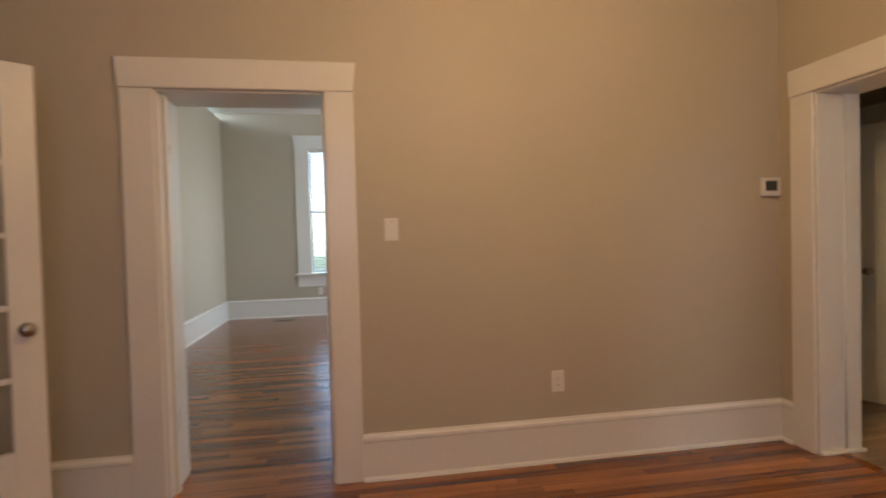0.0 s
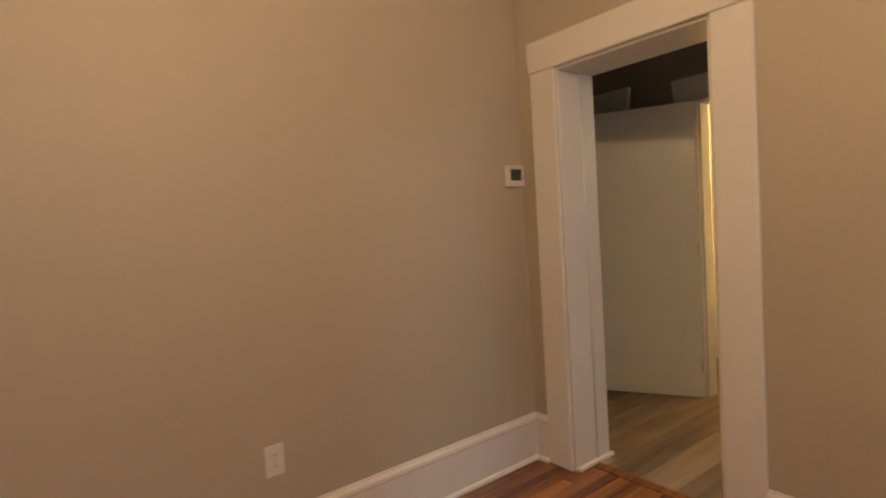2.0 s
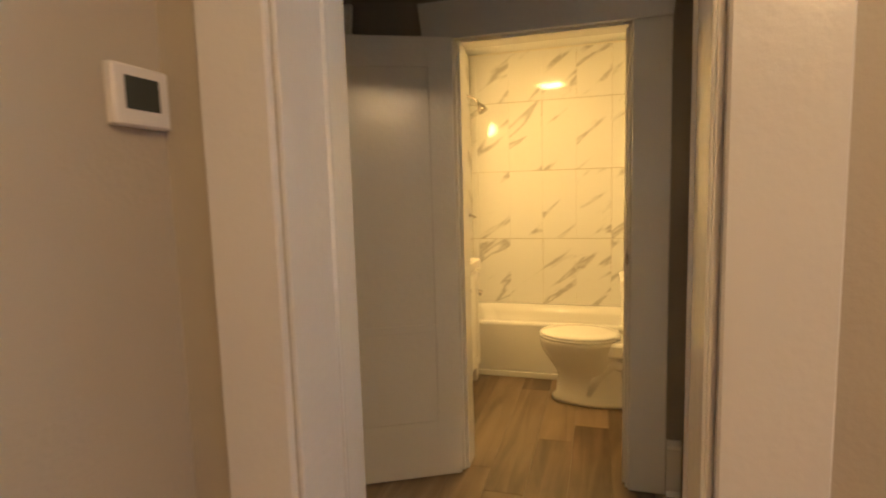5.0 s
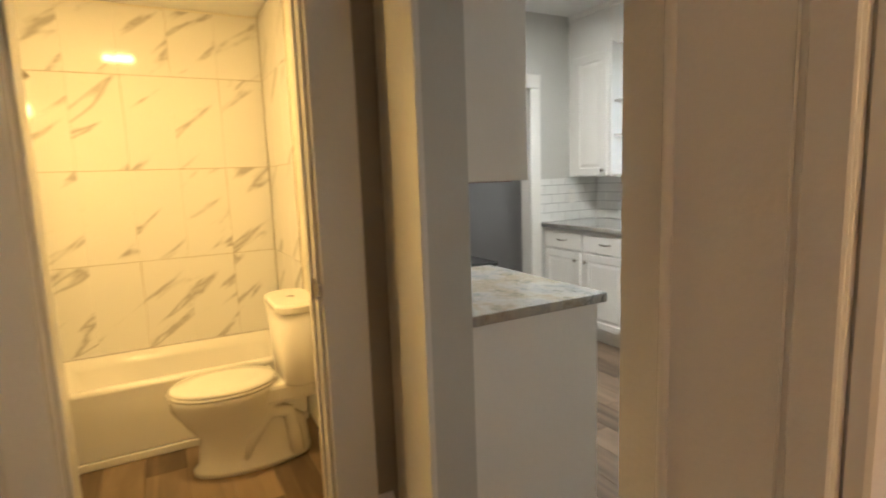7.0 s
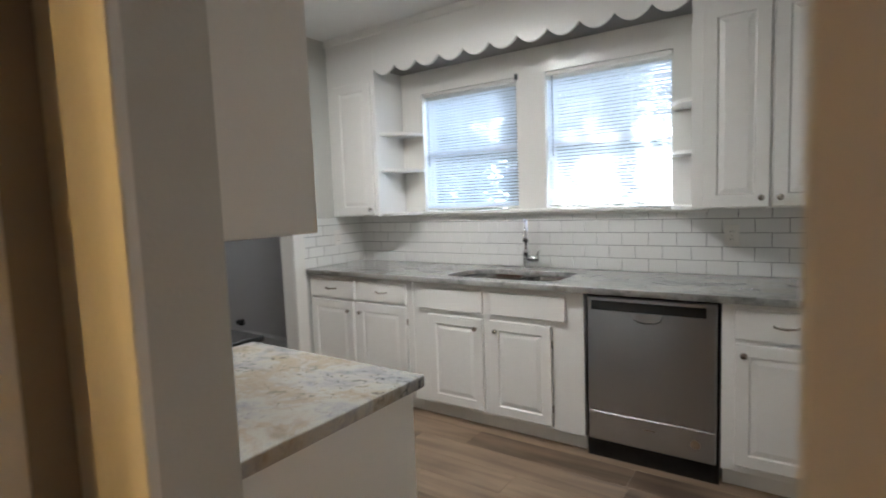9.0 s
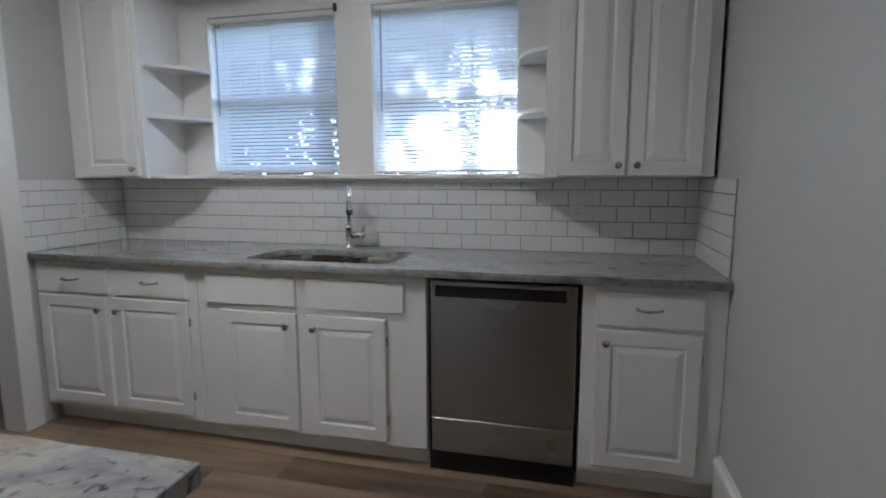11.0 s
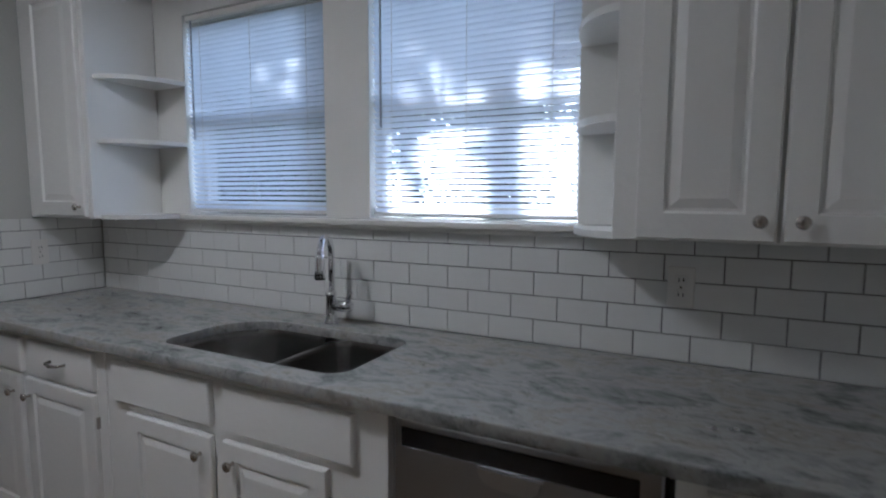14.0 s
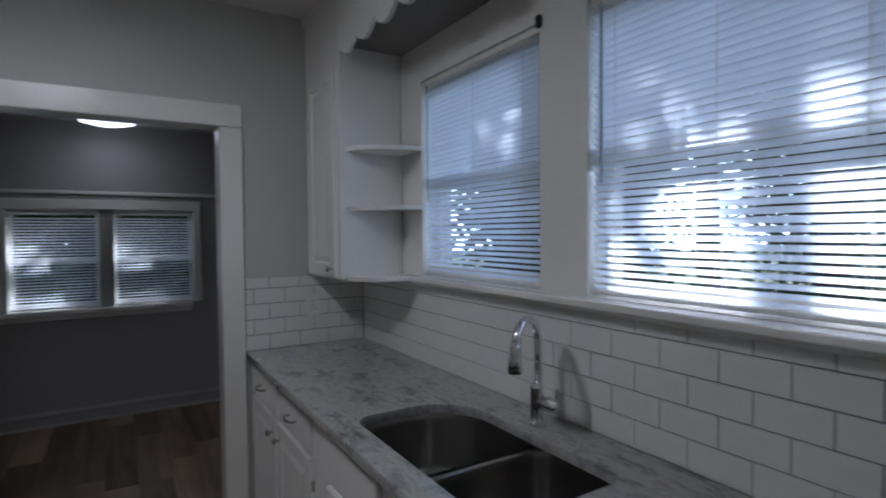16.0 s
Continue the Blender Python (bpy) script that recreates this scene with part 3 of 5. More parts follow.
def outline_slab(outer, holes, z0, z1, name, mat, parent):
    """A worktop of even thickness with cut-outs, eased at its edges."""
    cu = bpy.data.curves.new(name, "CURVE")
    cu.dimensions, cu.fill_mode = "2D", "BOTH"
    cu.extrude, cu.bevel_depth, cu.bevel_resolution = (z1 - z0) / 2 - 0.004, 0.004, 2
    cu.offset = -0.004
    for loop in (outer, *holes):
        sp = cu.splines.new("POLY")
        sp.points.add(len(loop) - 1)
        for p, (x, y) in zip(sp.points, loop):
            p.co = (x, y, 0, 1)
        sp.use_cyclic_u = True
    tmp = bpy.data.objects.new(name, cu)
    me = bpy.data.meshes.new_from_object(tmp)
    bpy.data.objects.remove(tmp)
    bm = bmesh.new()
    bm.from_mesh(me)
    bmesh.ops.translate(bm, verts=bm.verts, vec=(0, 0, (z0 + z1) / 2))
    bmesh.ops.remove_doubles(bm, verts=bm.verts, dist=1e-5)
    return part(name, bm, mat, parent)


def rounded(x0, x1, y0, y1, radii, n=8):
    """A loop with its own radius at each corner: (x0,y0), (x1,y0), (x1,y1), (x0,y1)."""
    pts = []
    for (cx, cy, sx, sy, a0), r in zip(((x0, y0, 1, 1, 180), (x1, y0, -1, 1, 270), (x1, y1, -1, -1, 0), (x0, y1, 1, -1, 90)), radii):
        for k in range(n + 1):
            a = radians(a0 + 90 * k / n)
            pts.append((cx + sx * r + r * math.cos(a), cy + sy * r + r * math.sin(a)))
    return pts


top = thing("worktop", (-1.64, 0.32, 0.884), "polished grey veined granite worktop with an undermount double sink cut-out", "countertop")
sink_hole = rounded(-1.935, -1.195, 0.165, 0.555, (0.06, 0.19, 0.07, 0.07))
outline_slab([(-3.288, 0.004), (-0.004, 0.004), (-0.004, 0.645), (-3.288, 0.645)], [sink_hole], 0.885, 0.92, "slab", GRANITE, top)

sink = thing("kitchen_sink", (-1.56, 0.36, 0.70), "brushed stainless steel double-bowl undermount sink", "sink")


def bowl(x0, x1, y0, y1, radii, depth):
    bm = bmesh.new()
    rings = []
    for inset, z, k in ((0, 0.884, 1), (0.006, 0.86, 1), (0.012, 0.884 - depth + 0.05, 1), (0.03, 0.884 - depth + 0.012, 1), (0.07, 0.884 - depth, 1), (0.13, 0.884 - depth - 0.004, 1)):
        loop = rounded(x0 + inset, x1 - inset, y0 + inset, y1 - inset, [max(0.02, r - inset * 0.6) for r in radii])
        rings.append([(x, y, z) for x, y in loop])
    vs = [[bm.verts.new(p) for p in r] for r in rings]
    n = len(vs[0])
    for a, b in zip(vs, vs[1:]):
        for i in range(n):
            bm.faces.new((a[i], a[(i + 1) % n], b[(i + 1) % n], b[i]))
    bm.faces.new(vs[-1])
    bmesh.ops.recalc_face_normals(bm, faces=bm.faces)
    bmesh.ops.reverse_faces(bm, faces=bm.faces)
    return bm


b1 = part("bowl", bowl(-1.60, -1.185, 0.155, 0.565, (0.06, 0.19, 0.08, 0.07), 0.22), SINK_STEEL, sink, smooth=True)
b2 = part("bowl", bowl(-1.945, -1.635, 0.155, 0.565, (0.07, 0.06, 0.07, 0.08), 0.18), SINK_STEEL, sink, smooth=True)
part("divider", boxes((-1.638, -1.597, 0.17, 0.55, 0.80, 0.880), bevel=0.008), SINK_STEEL, sink, smooth=True)
for b, x, z in ((b1, -1.40, 0.662), (b2, -1.79, 0.702)):
    part("drain", turned(bmesh.new(), (x, 0.36, z), [(0.045, 0), (0.045, 0.004), (0.035, 0.004), (0.03, 0.001), (0.0, 0.001)]), CHROME, b, smooth=True)

fa = thing("faucet", (-1.55, 0.10, 0.92), "polished chrome pull-down kitchen faucet with a side lever", "faucet")
part("base", turned(bmesh.new(), (-1.55, 0.10, 0.92), [(0.029, 0), (0.029, 0.005), (0.024, 0.010), (0.0205, 0.022), (0.0205, 0.105), (0.022, 0.110), (0.022, 0.116), (0.0135, 0.128)]), CHROME, fa, smooth=True)
fx, fy = -0.42, 0.91
arc = [(-1.55, 0.095, 1.02), (-1.55, 0.095, 1.16)] + [(-1.55 + fx * 0.078 * (1 - math.cos(a)), 0.095 + fy * 0.078 * (1 - math.cos(a)), 1.175 + 0.075 * math.sin(a)) for a in np.linspace(0, math.pi * 0.95, 14)]
part("spout", tube(bmesh.new(), arc, 0.0125, 18), CHROME, fa, smooth=True)
tip = Vector(arc[-1])
part("spray_head", tube(bmesh.new(), [tip + Vector((0, 0, 0.012)), tip + Vector((fx * 0.002, fy * 0.002, -0.006)), tip + Vector((fx * 0.004, fy * 0.004, -0.04)), tip + Vector((fx * 0.006, fy * 0.006, -0.07))], [0.014, 0.0165, 0.018, 0.021], 18), CHROME, fa, smooth=True)
part("spray_nozzle", cyl(bmesh.new(), tip + Vector((fx * 0.006, fy * 0.006, -0.071)), tip + Vector((fx * 0.006, fy * 0.006, -0.076)), 0.018), BLACK, fa, smooth=True)
barrel = part("valve_barrel", tube(bmesh.new(), [(-1.56, 0.095, 0.988), (-1.60, 0.092, 0.989), (-1.625, 0.09, 0.99), (-1.634, 0.089, 0.99), (-1.638, 0.089, 0.99)], [0.021, 0.023, 0.023, 0.018, 0.009], 18), CHROME, fa, smooth=True)
part("lever", tube(bmesh.new(), [(-1.622, 0.09, 1.005), (-1.630, 0.093, 1.025), (-1.640, 0.098, 1.045)], [0.008, 0.006, 0.007], 12), CHROME, barrel, smooth=True)

dw = thing("dishwasher", (-2.44, 0.31, 0), "stainless steel dishwasher with a black control strip and pocket handle", "dishwasher")
part("tub", boxes((-2.752, -2.124, 0.02, 0.575, 0.0, 0.882), bevel=0.002), BLACK, dw)
part("door_panel", boxes((-2.744, -2.138, 0.576, 0.604, 0.262, 0.866), bevel=0.005), STEEL, dw, "brushed steel door panel")
part("lower_panel", boxes((-2.742, -2.140, 0.576, 0.6025, 0.105, 0.260), bevel=0.004), STEEL_LIGHT, dw, "paler steel lower panel")
part("round_sticker", cyl(bmesh.new(), (-2.655, 0.6026, 0.185), (-2.655, 0.6034, 0.185), 0.024, seg=24), NICKEL, dw, "small round grey sticker", smooth=False)
part("control_strip", boxes((-2.70, -2.16, 0.6045, 0.607, 0.80, 0.848), bevel=0.002), BLACK, dw, "glossy black control strip")
bm = bmesh.new()
rings = []
for k in range(13):
    a = math.pi * k / 12
    rings.append([(-2.435 - 0.075 * math.cos(a), 0.604, 0.795 - 0.001), (-2.435 - 0.075 * math.cos(a), 0.618, 0.797), (-2.435 - 0.07 * math.cos(a), 0.616, 0.790 - 0.034 * math.sin(a) ** 0.6), (-2.435 - 0.07 * math.cos(a), 0.604, 0.786 - 0.038 * math.sin(a) ** 0.6)])
part("pocket_handle", ring_loft(bm, rings), STEEL_LIGHT, dw, smooth=False)
part("kick_plate", boxes((-2.744, -2.138, 0.50, 0.53, 0.004, 0.10), bevel=0.002), BLACK, dw)
part("badge", boxes((-2.475, -2.415, 0.6026, 0.6038, 0.205, 0.211)), NICKEL, dw)


# wall cabinets, open corner shelves, valance
def wall_unit(name, label, x0, x1, doors, knobs, z0=1.295):
    t = thing(name, ((x0 + x1) / 2, 0.16, z0), label, "cabinet", "sink wall cabinets")
    part("body", boxes((x0, x1, 0.004, 0.319, z0, H - 0.004), bevel=0.002), CABINET, t)
    for (a, b, c, d), (kx, kz) in zip(doors, knobs):
        dd = part("door", panel_door(a, b, 0.320, c, d, rail=0.06), CABINET, t)
        knob(dd, kx, 0.339, kz)
    return t


def corner_shelves(label, x, way, r, zs):
    """Quarter-round shelves between a cabinet's side at x and the window wall."""
    for z in zs:
        t = thing("corner_shelf", (x, 0.02, z), label, "shelf", "open corner shelves")
        bm = bmesh.new()
        pts = [(x, 0.004)] + [(x + way * r * math.sin(a), 0.004 + 0.285 * math.cos(a)) for a in np.linspace(0, math.pi / 2, 14)]
        lo = [bm.verts.new((px, py, z - 0.018)) for px, py in pts]
        hi = [bm.verts.new((px, py, z)) for px, py in pts]
        bm.faces.new(hi)
        bm.faces.new(list(reversed(lo)))
        for i in range(len(pts)):
            bm.faces.new((lo[i], lo[(i + 1) % len(pts)], hi[(i + 1) % len(pts)], hi[i]))
        bmesh.ops.recalc_face_normals(bm, faces=bm.faces)
        part("board", bm, CABINET, t)


wall_unit("wall_cabinet", "white single-door wall cabinet with a raised panel beside open shelves", -0.482, -0.004, [(-0.452, -0.085, 1.305, 2.27)], [(-0.425, 1.345)])
wall_unit("wall_cabinet", "white double-door wall cabinet with raised panels and satin knobs", -3.272, -2.585, [(-2.925, -2.64, 1.30, 2.27), (-3.225, -2.935, 1.30, 2.27)], [(-2.892, 1.345), (-2.968, 1.345)])
corner_shelves("white quarter-round shelf between wall cabinet and window", -0.482, -1, 0.205, (1.311, 1.63, 1.895))
corner_shelves("small white quarter-round shelf beside the bright window", -2.585, 1, 0.15, (1.311, 1.60, 1.86))

va = thing("valance", (-1.53, 0.31, 2.29), "white scalloped wooden valance board above the sink windows", "valance")
bm = bmesh.new()
n_sc, x_a, x_b = 11, -2.585, -0.482
xs = np.linspace(x_a, x_b, n_sc * 12 + 1)
cols = []
for i, x in enumerate(xs):
    f = (i % 12) / 12
    zb = 2.352 - 0.058 * math.sin(math.pi * f) ** 0.75
    cols.append([bm.verts.new(p) for p in ((x, 0.300, zb), (x, 0.318, zb), (x, 0.318, H - 0.004), (x, 0.300, H - 0.004))])
for a, b in zip(cols, cols[1:]):
    for k in range(4):
        bm.faces.new((a[k], a[(k + 1) % 4], b[(k + 1) % 4], b[k]))
bm.faces.new(cols[0])
bm.faces.new(list(reversed(cols[-1])))
bmesh.ops.recalc_face_normals(bm, faces=bm.faces)
part("board", bm, CABINET, va)
part("crown", boxes((-3.272, -0.004, 0.321, 0.335, H - 0.05, H - 0.002), bevel=0.004), CABINET, va)
# underside in one even dark grey, between white boards
slab("soffit", -2.585, -0.482, 0.002, 0.299, 2.352, 2.40, material("soffit_dark_grey", (0.20, 0.19, 0.18), 0.6))

# window sill board and sashes with blinds
sl = tagged(part("window_sill", boxes((-2.66, -0.56, 0.001, 0.062, 1.288, 1.312), (-2.62, -0.60, 0.001, 0.03, 1.27, 1.288), bevel=0.005), WHITE), kind="structure")


def window(name, axis, face, s0, s1, z0, z1, way, slat_mat, tilt=36, pitch=0.0205, lift=0.0):
    """A double-hung sash in an opening with a lowered blind on its room side. way: the room's side of the wall."""
    w = tagged(new(name), kind="structure")
    ORG[w.name] = Matrix()
    def bx(bm, u0, u1, d0, d1, a, b, bev=0.003):
        y0, y1 = face - way * d0, face - way * d1
        box(bm, *((y0, y1, u0, u1) if axis == "x" else (u0, u1, y0, y1)), a, b, bevel=bev)
    zm = (z0 + z1) / 2 - 0.015
    for nm, a, b, d in (("lower_sash", z0 + 0.005, zm + 0.02, 0.075), ("upper_sash", zm - 0.02, z1 - 0.005, 0.11)):
        bm = bmesh.new()
        bx(bm, s0 + 0.004, s0 + 0.034, d, d + 0.03, a, b)
        bx(bm, s1 - 0.034, s1 - 0.004, d, d + 0.03, a, b)
        bx(bm, s0 + 0.034, s1 - 0.034, d, d + 0.03, a, a + 0.04)
        bx(bm, s0 + 0.034, s1 - 0.034, d, d + 0.03, b - 0.035, b)
        if nm == "upper_sash" and name.startswith("window_sink"):
            for k in (1, 2):
                c = s0 + (s1 - s0) * k / 3
                bx(bm, c - 0.006, c + 0.006, d, d + 0.02, a + 0.05, b - 0.04)
        sash = part(nm, bm, WHITE, w)
        bm = bmesh.new()
        bx(bm, s0 + 0.034, s1 - 0.034, d + 0.014, d + 0.017, a + 0.04, b - 0.035, 0)
        part("pane", bm, PANE, sash).visible_shadow = False
    c = (s0 + s1) / 2
    base = (face, c, z0) if axis == "x" else (c, face, z0)
    bl = thing(name + "_blind", base, "lowered white aluminium mini blind with tilted slats", "window blind", "blinds")
    bl.name = "window_blind"
    ORG[bl.name] = Matrix.Translation(base)
    d = 0.008
    bm = bmesh.new()
    bx(bm, s0 + 0.006, s1 - 0.006, d, d + 0.026, z1 - 0.028, z1 - 0.003)
    part("head_rail", bm, PLASTIC, bl)
    bm = bmesh.new()
    bx(bm, s0 + 0.008, s1 - 0.008, d + 0.002, d + 0.024, z0 + 0.008 + lift, z0 + 0.02 + lift)
    part("bottom_rail", bm, PLASTIC, bl)
    me = bpy.data.meshes.new("slat")
    bm = bmesh.new()
    L = (s1 - s0) - 0.02
    prof = [(-0.0125, -0.0012), (-0.006, 0.0004), (0, 0.001), (0.006, 0.0004), (0.0125, -0.0012)]
    rows = []
    for e in (-L / 2, L / 2):
        rows.append([bm.verts.new((a, e, b) if axis == "x" else (e, a, b)) for a, b in prof])
    for i in range(4):
        bm.faces.new((rows[0][i], rows[0][i + 1], rows[1][i + 1], rows[1][i]))
    bm.to_mesh(me)
    bm.free()
    me.materials.append(slat_mat)
    n = int((z1 - z0 - 0.06 - lift) / pitch)
    for i in range(n):
        z = z0 + 0.03 + lift + i * pitch
        y = face - way * (d + 0.013)
        t = tilt + random.uniform(-1.2, 1.2)
        m = pose(y, c, z, 0, -t * way, random.uniform(-0.06, 0.06)) if axis == "x" else pose(c, y, z, t * way, random.uniform(-0.08, 0.08), 0)
        lay("slat", me, bl, m)
    for k in (0.12, 0.5, 0.88):
        u = s0 + (s1 - s0) * k
        for dd in (d + 0.001, d + 0.025):
            bm = bmesh.new()
            bx(bm, u - 0.0007, u + 0.0007, dd, dd + 0.001, z0 + 0.02 + lift, z1 - 0.02, 0)
            part("ladder_cord", bm, PLASTIC, bl)
    u = s1 - 0.05
    q = face - way * (d - 0.006)
    p0, p1 = ((q, u, z1 - 0.03), (q, u, z1 - 0.55 * (z1 - z0))) if axis == "x" else ((u, q, z1 - 0.03), (u, q, z1 - 0.62 * (z1 - z0)))
    part("tilt_wand", cyl(bmesh.new(), p0, p1, 0.004, seg=8), WAND, bl, "clear plastic tilt wand", smooth=True)
    return bl


left_blind = window("window_sink", "y", 0.0, -1.455, -0.67, 1.315, 2.187, 1, SLAT)
part("bracket", boxes((-1.470, -1.452, 0.002, 0.016, 2.165, 2.205), bevel=0.002), SCREEN, left_blind, "small dark blind bracket")
window("window_sink_bright", "y", 0.0, -2.433, -1.66, 1.315, 2.187, 1, SLAT)
window("window_back", "x", 2.40, 0.60, 1.21, 0.92, 1.72, -1, SLAT, pitch=0.024, tilt=27)
window("window_back_left", "x", 2.40, 1.30, 1.90, 0.92, 1.72, -1, SLAT, pitch=0.024, tilt=27)
window("window_far", "y", 10.2, -6.53, -5.70, 0.70, 2.73, -1, SLAT, pitch=0.04)
tagged(part("far_window_stool", boxes((-6.80, -5.45, 10.13, 10.2, 0.66, 0.70), (-6.75, -5.48, 10.175, 10.2, 0.48, 0.66), bevel=0.004), WHITE), kind="structure")
tagged(part("back_window_stool", boxes((2.34, 2.40, 0.62, 1.98, 0.885, 0.92), (2.375, 2.40, 0.63, 1.97, 0.84, 0.885), bevel=0.004), WHITE), kind="structure")
tagged(part("picture_rail", boxes((2.38, 2.40, 0.20, 3.4, 1.84, 1.87), bevel=0.004), WHITE), kind="structure")

# ---- kitchen: the counter by the doorway, range, hood ----
pc = thing("base_cabinet", (-1.85, 2.44, 0), "plain white end cabinet under a short granite worktop", "cabinet")
part("body", boxes((-2.215, -1.49, 2.165, 2.70, 0.0, 0.884), bevel=0.003), CABINET, pc)
part("door", boxes((-2.16, -1.54, 2.146, 2.165, 0.13, 0.86), bevel=0.004), CABINET, pc)
pt = thing("worktop", (-1.85, 2.43, 0.885), "short polished granite worktop with brown and grey clouds beside the range", "countertop")
outline_slab([(-2.238, 2.142), (-1.487, 2.142), (-1.487, 2.706), (-2.238, 2.706)], [], 0.885, 0.92, "slab", GRANITE_WARM, pt)
pu = thing("wall_cabinet", (-1.86, 2.6, 1.327), "plain white painted wall cabinet above the short worktop", "cabinet")
part("body", boxes((-2.238, -1.49, 2.483, 2.706, 1.327, H - 0.004), bevel=0.003), CABINET, pu)
part("underside", boxes((-2.20, -1.51, 2.52, 2.70, 1.324, 1.327)), RAWWOOD, pu, "unpainted brown wood underside")
br = thing("wall_cabinet", (-0.38, 2.54, 1.33), "brown stained wall cabinet beyond the range", "cabinet")
part("body", boxes((-0.70, -0.06, 2.40, 2.706, 1.33, 2.1), bevel=0.003), RAWWOOD, br)
hd = thing("range_hood", (-1.1, 2.5, 1.75), "grey under-cabinet range hood over the range", "range hood")
part("canopy", boxes((-1.47, -0.72, 2.25, 2.706, 1.66, 1.78), bevel=0.008), STEEL, hd)
part("duct_cover", boxes((-1.30, -0.90, 2.42, 2.706, 1.78, 2.3), bevel=0.004), CABINET, hd)
st = thing("range", (-1.1, 2.4, 0), "black glass-top range beside the short worktop", "stove")
part("body", boxes((-1.48, -0.725, 2.12, 2.69, 0.02, 0.905), bevel=0.006), BLACK, st)
part("cooktop", boxes((-1.483, -0.722, 2.09, 2.70, 0.905, 0.93), bevel=0.008), BLACK, st)
part("backguard", boxes((-1.483, -0.722, 2.64, 2.70, 0.93, 1.04), bevel=0.008), BLACK, st)
for x, y, r in ((-1.30, 2.24, 0.09), (-0.90, 2.24, 0.075), (-1.30, 2.50, 0.075), (-0.90, 2.50, 0.09)):
    part("burner_ring", turned(bmesh.new(), (x, y, 0.930), [(r, 0), (r, 0.0015), (r - 0.008, 0.0015), (r - 0.008, 0)]), NICKEL, st, smooth=True)
part("oven_handle", cyl(bmesh.new(), (-1.42, 2.07, 0.80), (-0.79, 2.07, 0.80), 0.011), STEEL, st, smooth=True)


# ---- bath ----
tubt = thing("bathtub", (-0.34, 3.53, 0), "glossy white alcove bathtub with a plain apron", "bathtub")
bm = bmesh.new()
o = [(-0.665, 2.866), (-0.004, 2.866), (-0.004, 4.196), (-0.665, 4.196)]
box(bm, -0.665, -0.635, 2.866, 4.196, 0.04, 0.384, bevel=0.01)
part("apron", bm, PORCELAIN, tubt)
bm = bmesh.new()
rings = []
for inset, z in ((0.0, 0.365), (0.0, 0.384), (0.05, 0.388), (0.075, 0.380), (0.10, 0.33), (0.15, 0.12), (0.22, 0.08)):
    rings.append([(x, y, z) for x, y in rounded(-0.668 + inset, -0.004 - inset, 2.866 + inset, 4.196 - inset, [0.004 + inset * 0.9] * 4, 6)])
ring_loft(bm, rings, close=False)
bm.faces.new([v for v in bm.verts][-len(rings[0]):])
part("basin", bm, PORCELAIN, tubt, smooth=True)
part("base_strip", boxes((-0.675, -0.655, 2.866, 4.196, 0.0, 0.04), bevel=0.006), PORCELAIN, tubt)

wc = thing("toilet", (-0.97, 3.15, 0), "white two-piece toilet with a closed oval lid", "toilet")


def oval(cx, cy, rx, ry, z, n=28, square=0.0):
    return [(cx + rx * math.cos(a), cy + ry * math.sin(a) * (1 + 0.08 * (math.sin(a) > 0)), z) for a in (2 * math.pi * k / n for k in range(n))]


part("bowl", ring_loft(bmesh.new(), [oval(-0.97, 3.20, 0.125, 0.265, 0.0), oval(-0.97, 3.20, 0.125, 0.265, 0.025), oval(-0.97, 3.19, 0.108, 0.25, 0.05), oval(-0.97, 3.19, 0.104, 0.24, 0.17),
     oval(-0.97, 3.27, 0.13, 0.215, 0.25), oval(-0.97, 3.31, 0.17, 0.225, 0.33), oval(-0.97, 3.31, 0.183, 0.23, 0.375), oval(-0.97, 3.31, 0.183, 0.23, 0.395)]), PORCELAIN, wc, smooth=True)
part("shelf", boxes((-1.09, -0.85, 2.91, 3.18, 0.30, 0.395), bevel=0.02), PORCELAIN, wc)
for sx in (-1, 1):
    part("trapway", tube(bmesh.new(), [(-0.97 + sx * 0.07, 3.26, 0.06), (-0.97 + sx * 0.08, 3.22, 0.16), (-0.97 + sx * 0.08, 3.13, 0.26), (-0.97 + sx * 0.08, 3.05, 0.24), (-0.97 + sx * 0.078, 3.03, 0.13), (-0.97 + sx * 0.085, 3.02, 0.03)], 0.036, 12), PORCELAIN, wc, smooth=True)
part("seat", ring_loft(bmesh.new(), [oval(-0.97, 3.31, 0.180, 0.232, 0.396), oval(-0.97, 3.31, 0.186, 0.236, 0.402), oval(-0.97, 3.31, 0.184, 0.234, 0.412)]), PORCELAIN, wc, smooth=True)
part("lid", ring_loft(bmesh.new(), [oval(-0.97, 3.31, 0.180, 0.230, 0.414), oval(-0.97, 3.31, 0.184, 0.234, 0.420), oval(-0.97, 3.31, 0.170, 0.218, 0.432), oval(-0.97, 3.31, 0.10, 0.14, 0.436)]), PORCELAIN, wc, smooth=True)
for sx in (-1, 1):
    part("hinge", cyl(bmesh.new(), (-0.97 + sx * 0.07 - 0.02, 3.10, 0.42), (-0.97 + sx * 0.07 + 0.02, 3.10, 0.42), 0.012), PORCELAIN, wc, smooth=True)
part("tank", ring_loft(bmesh.new(), [[(x, y, z) for x, y in rounded(-0.97 - w, -0.97 + w, 2.885, 2.885 + d, [0.075] * 4, 5)] for z, w, d in ((0.385, 0.17, 0.17), (0.40, 0.18, 0.18), (0.745, 0.20, 0.195))]), PORCELAIN, wc, smooth=True)
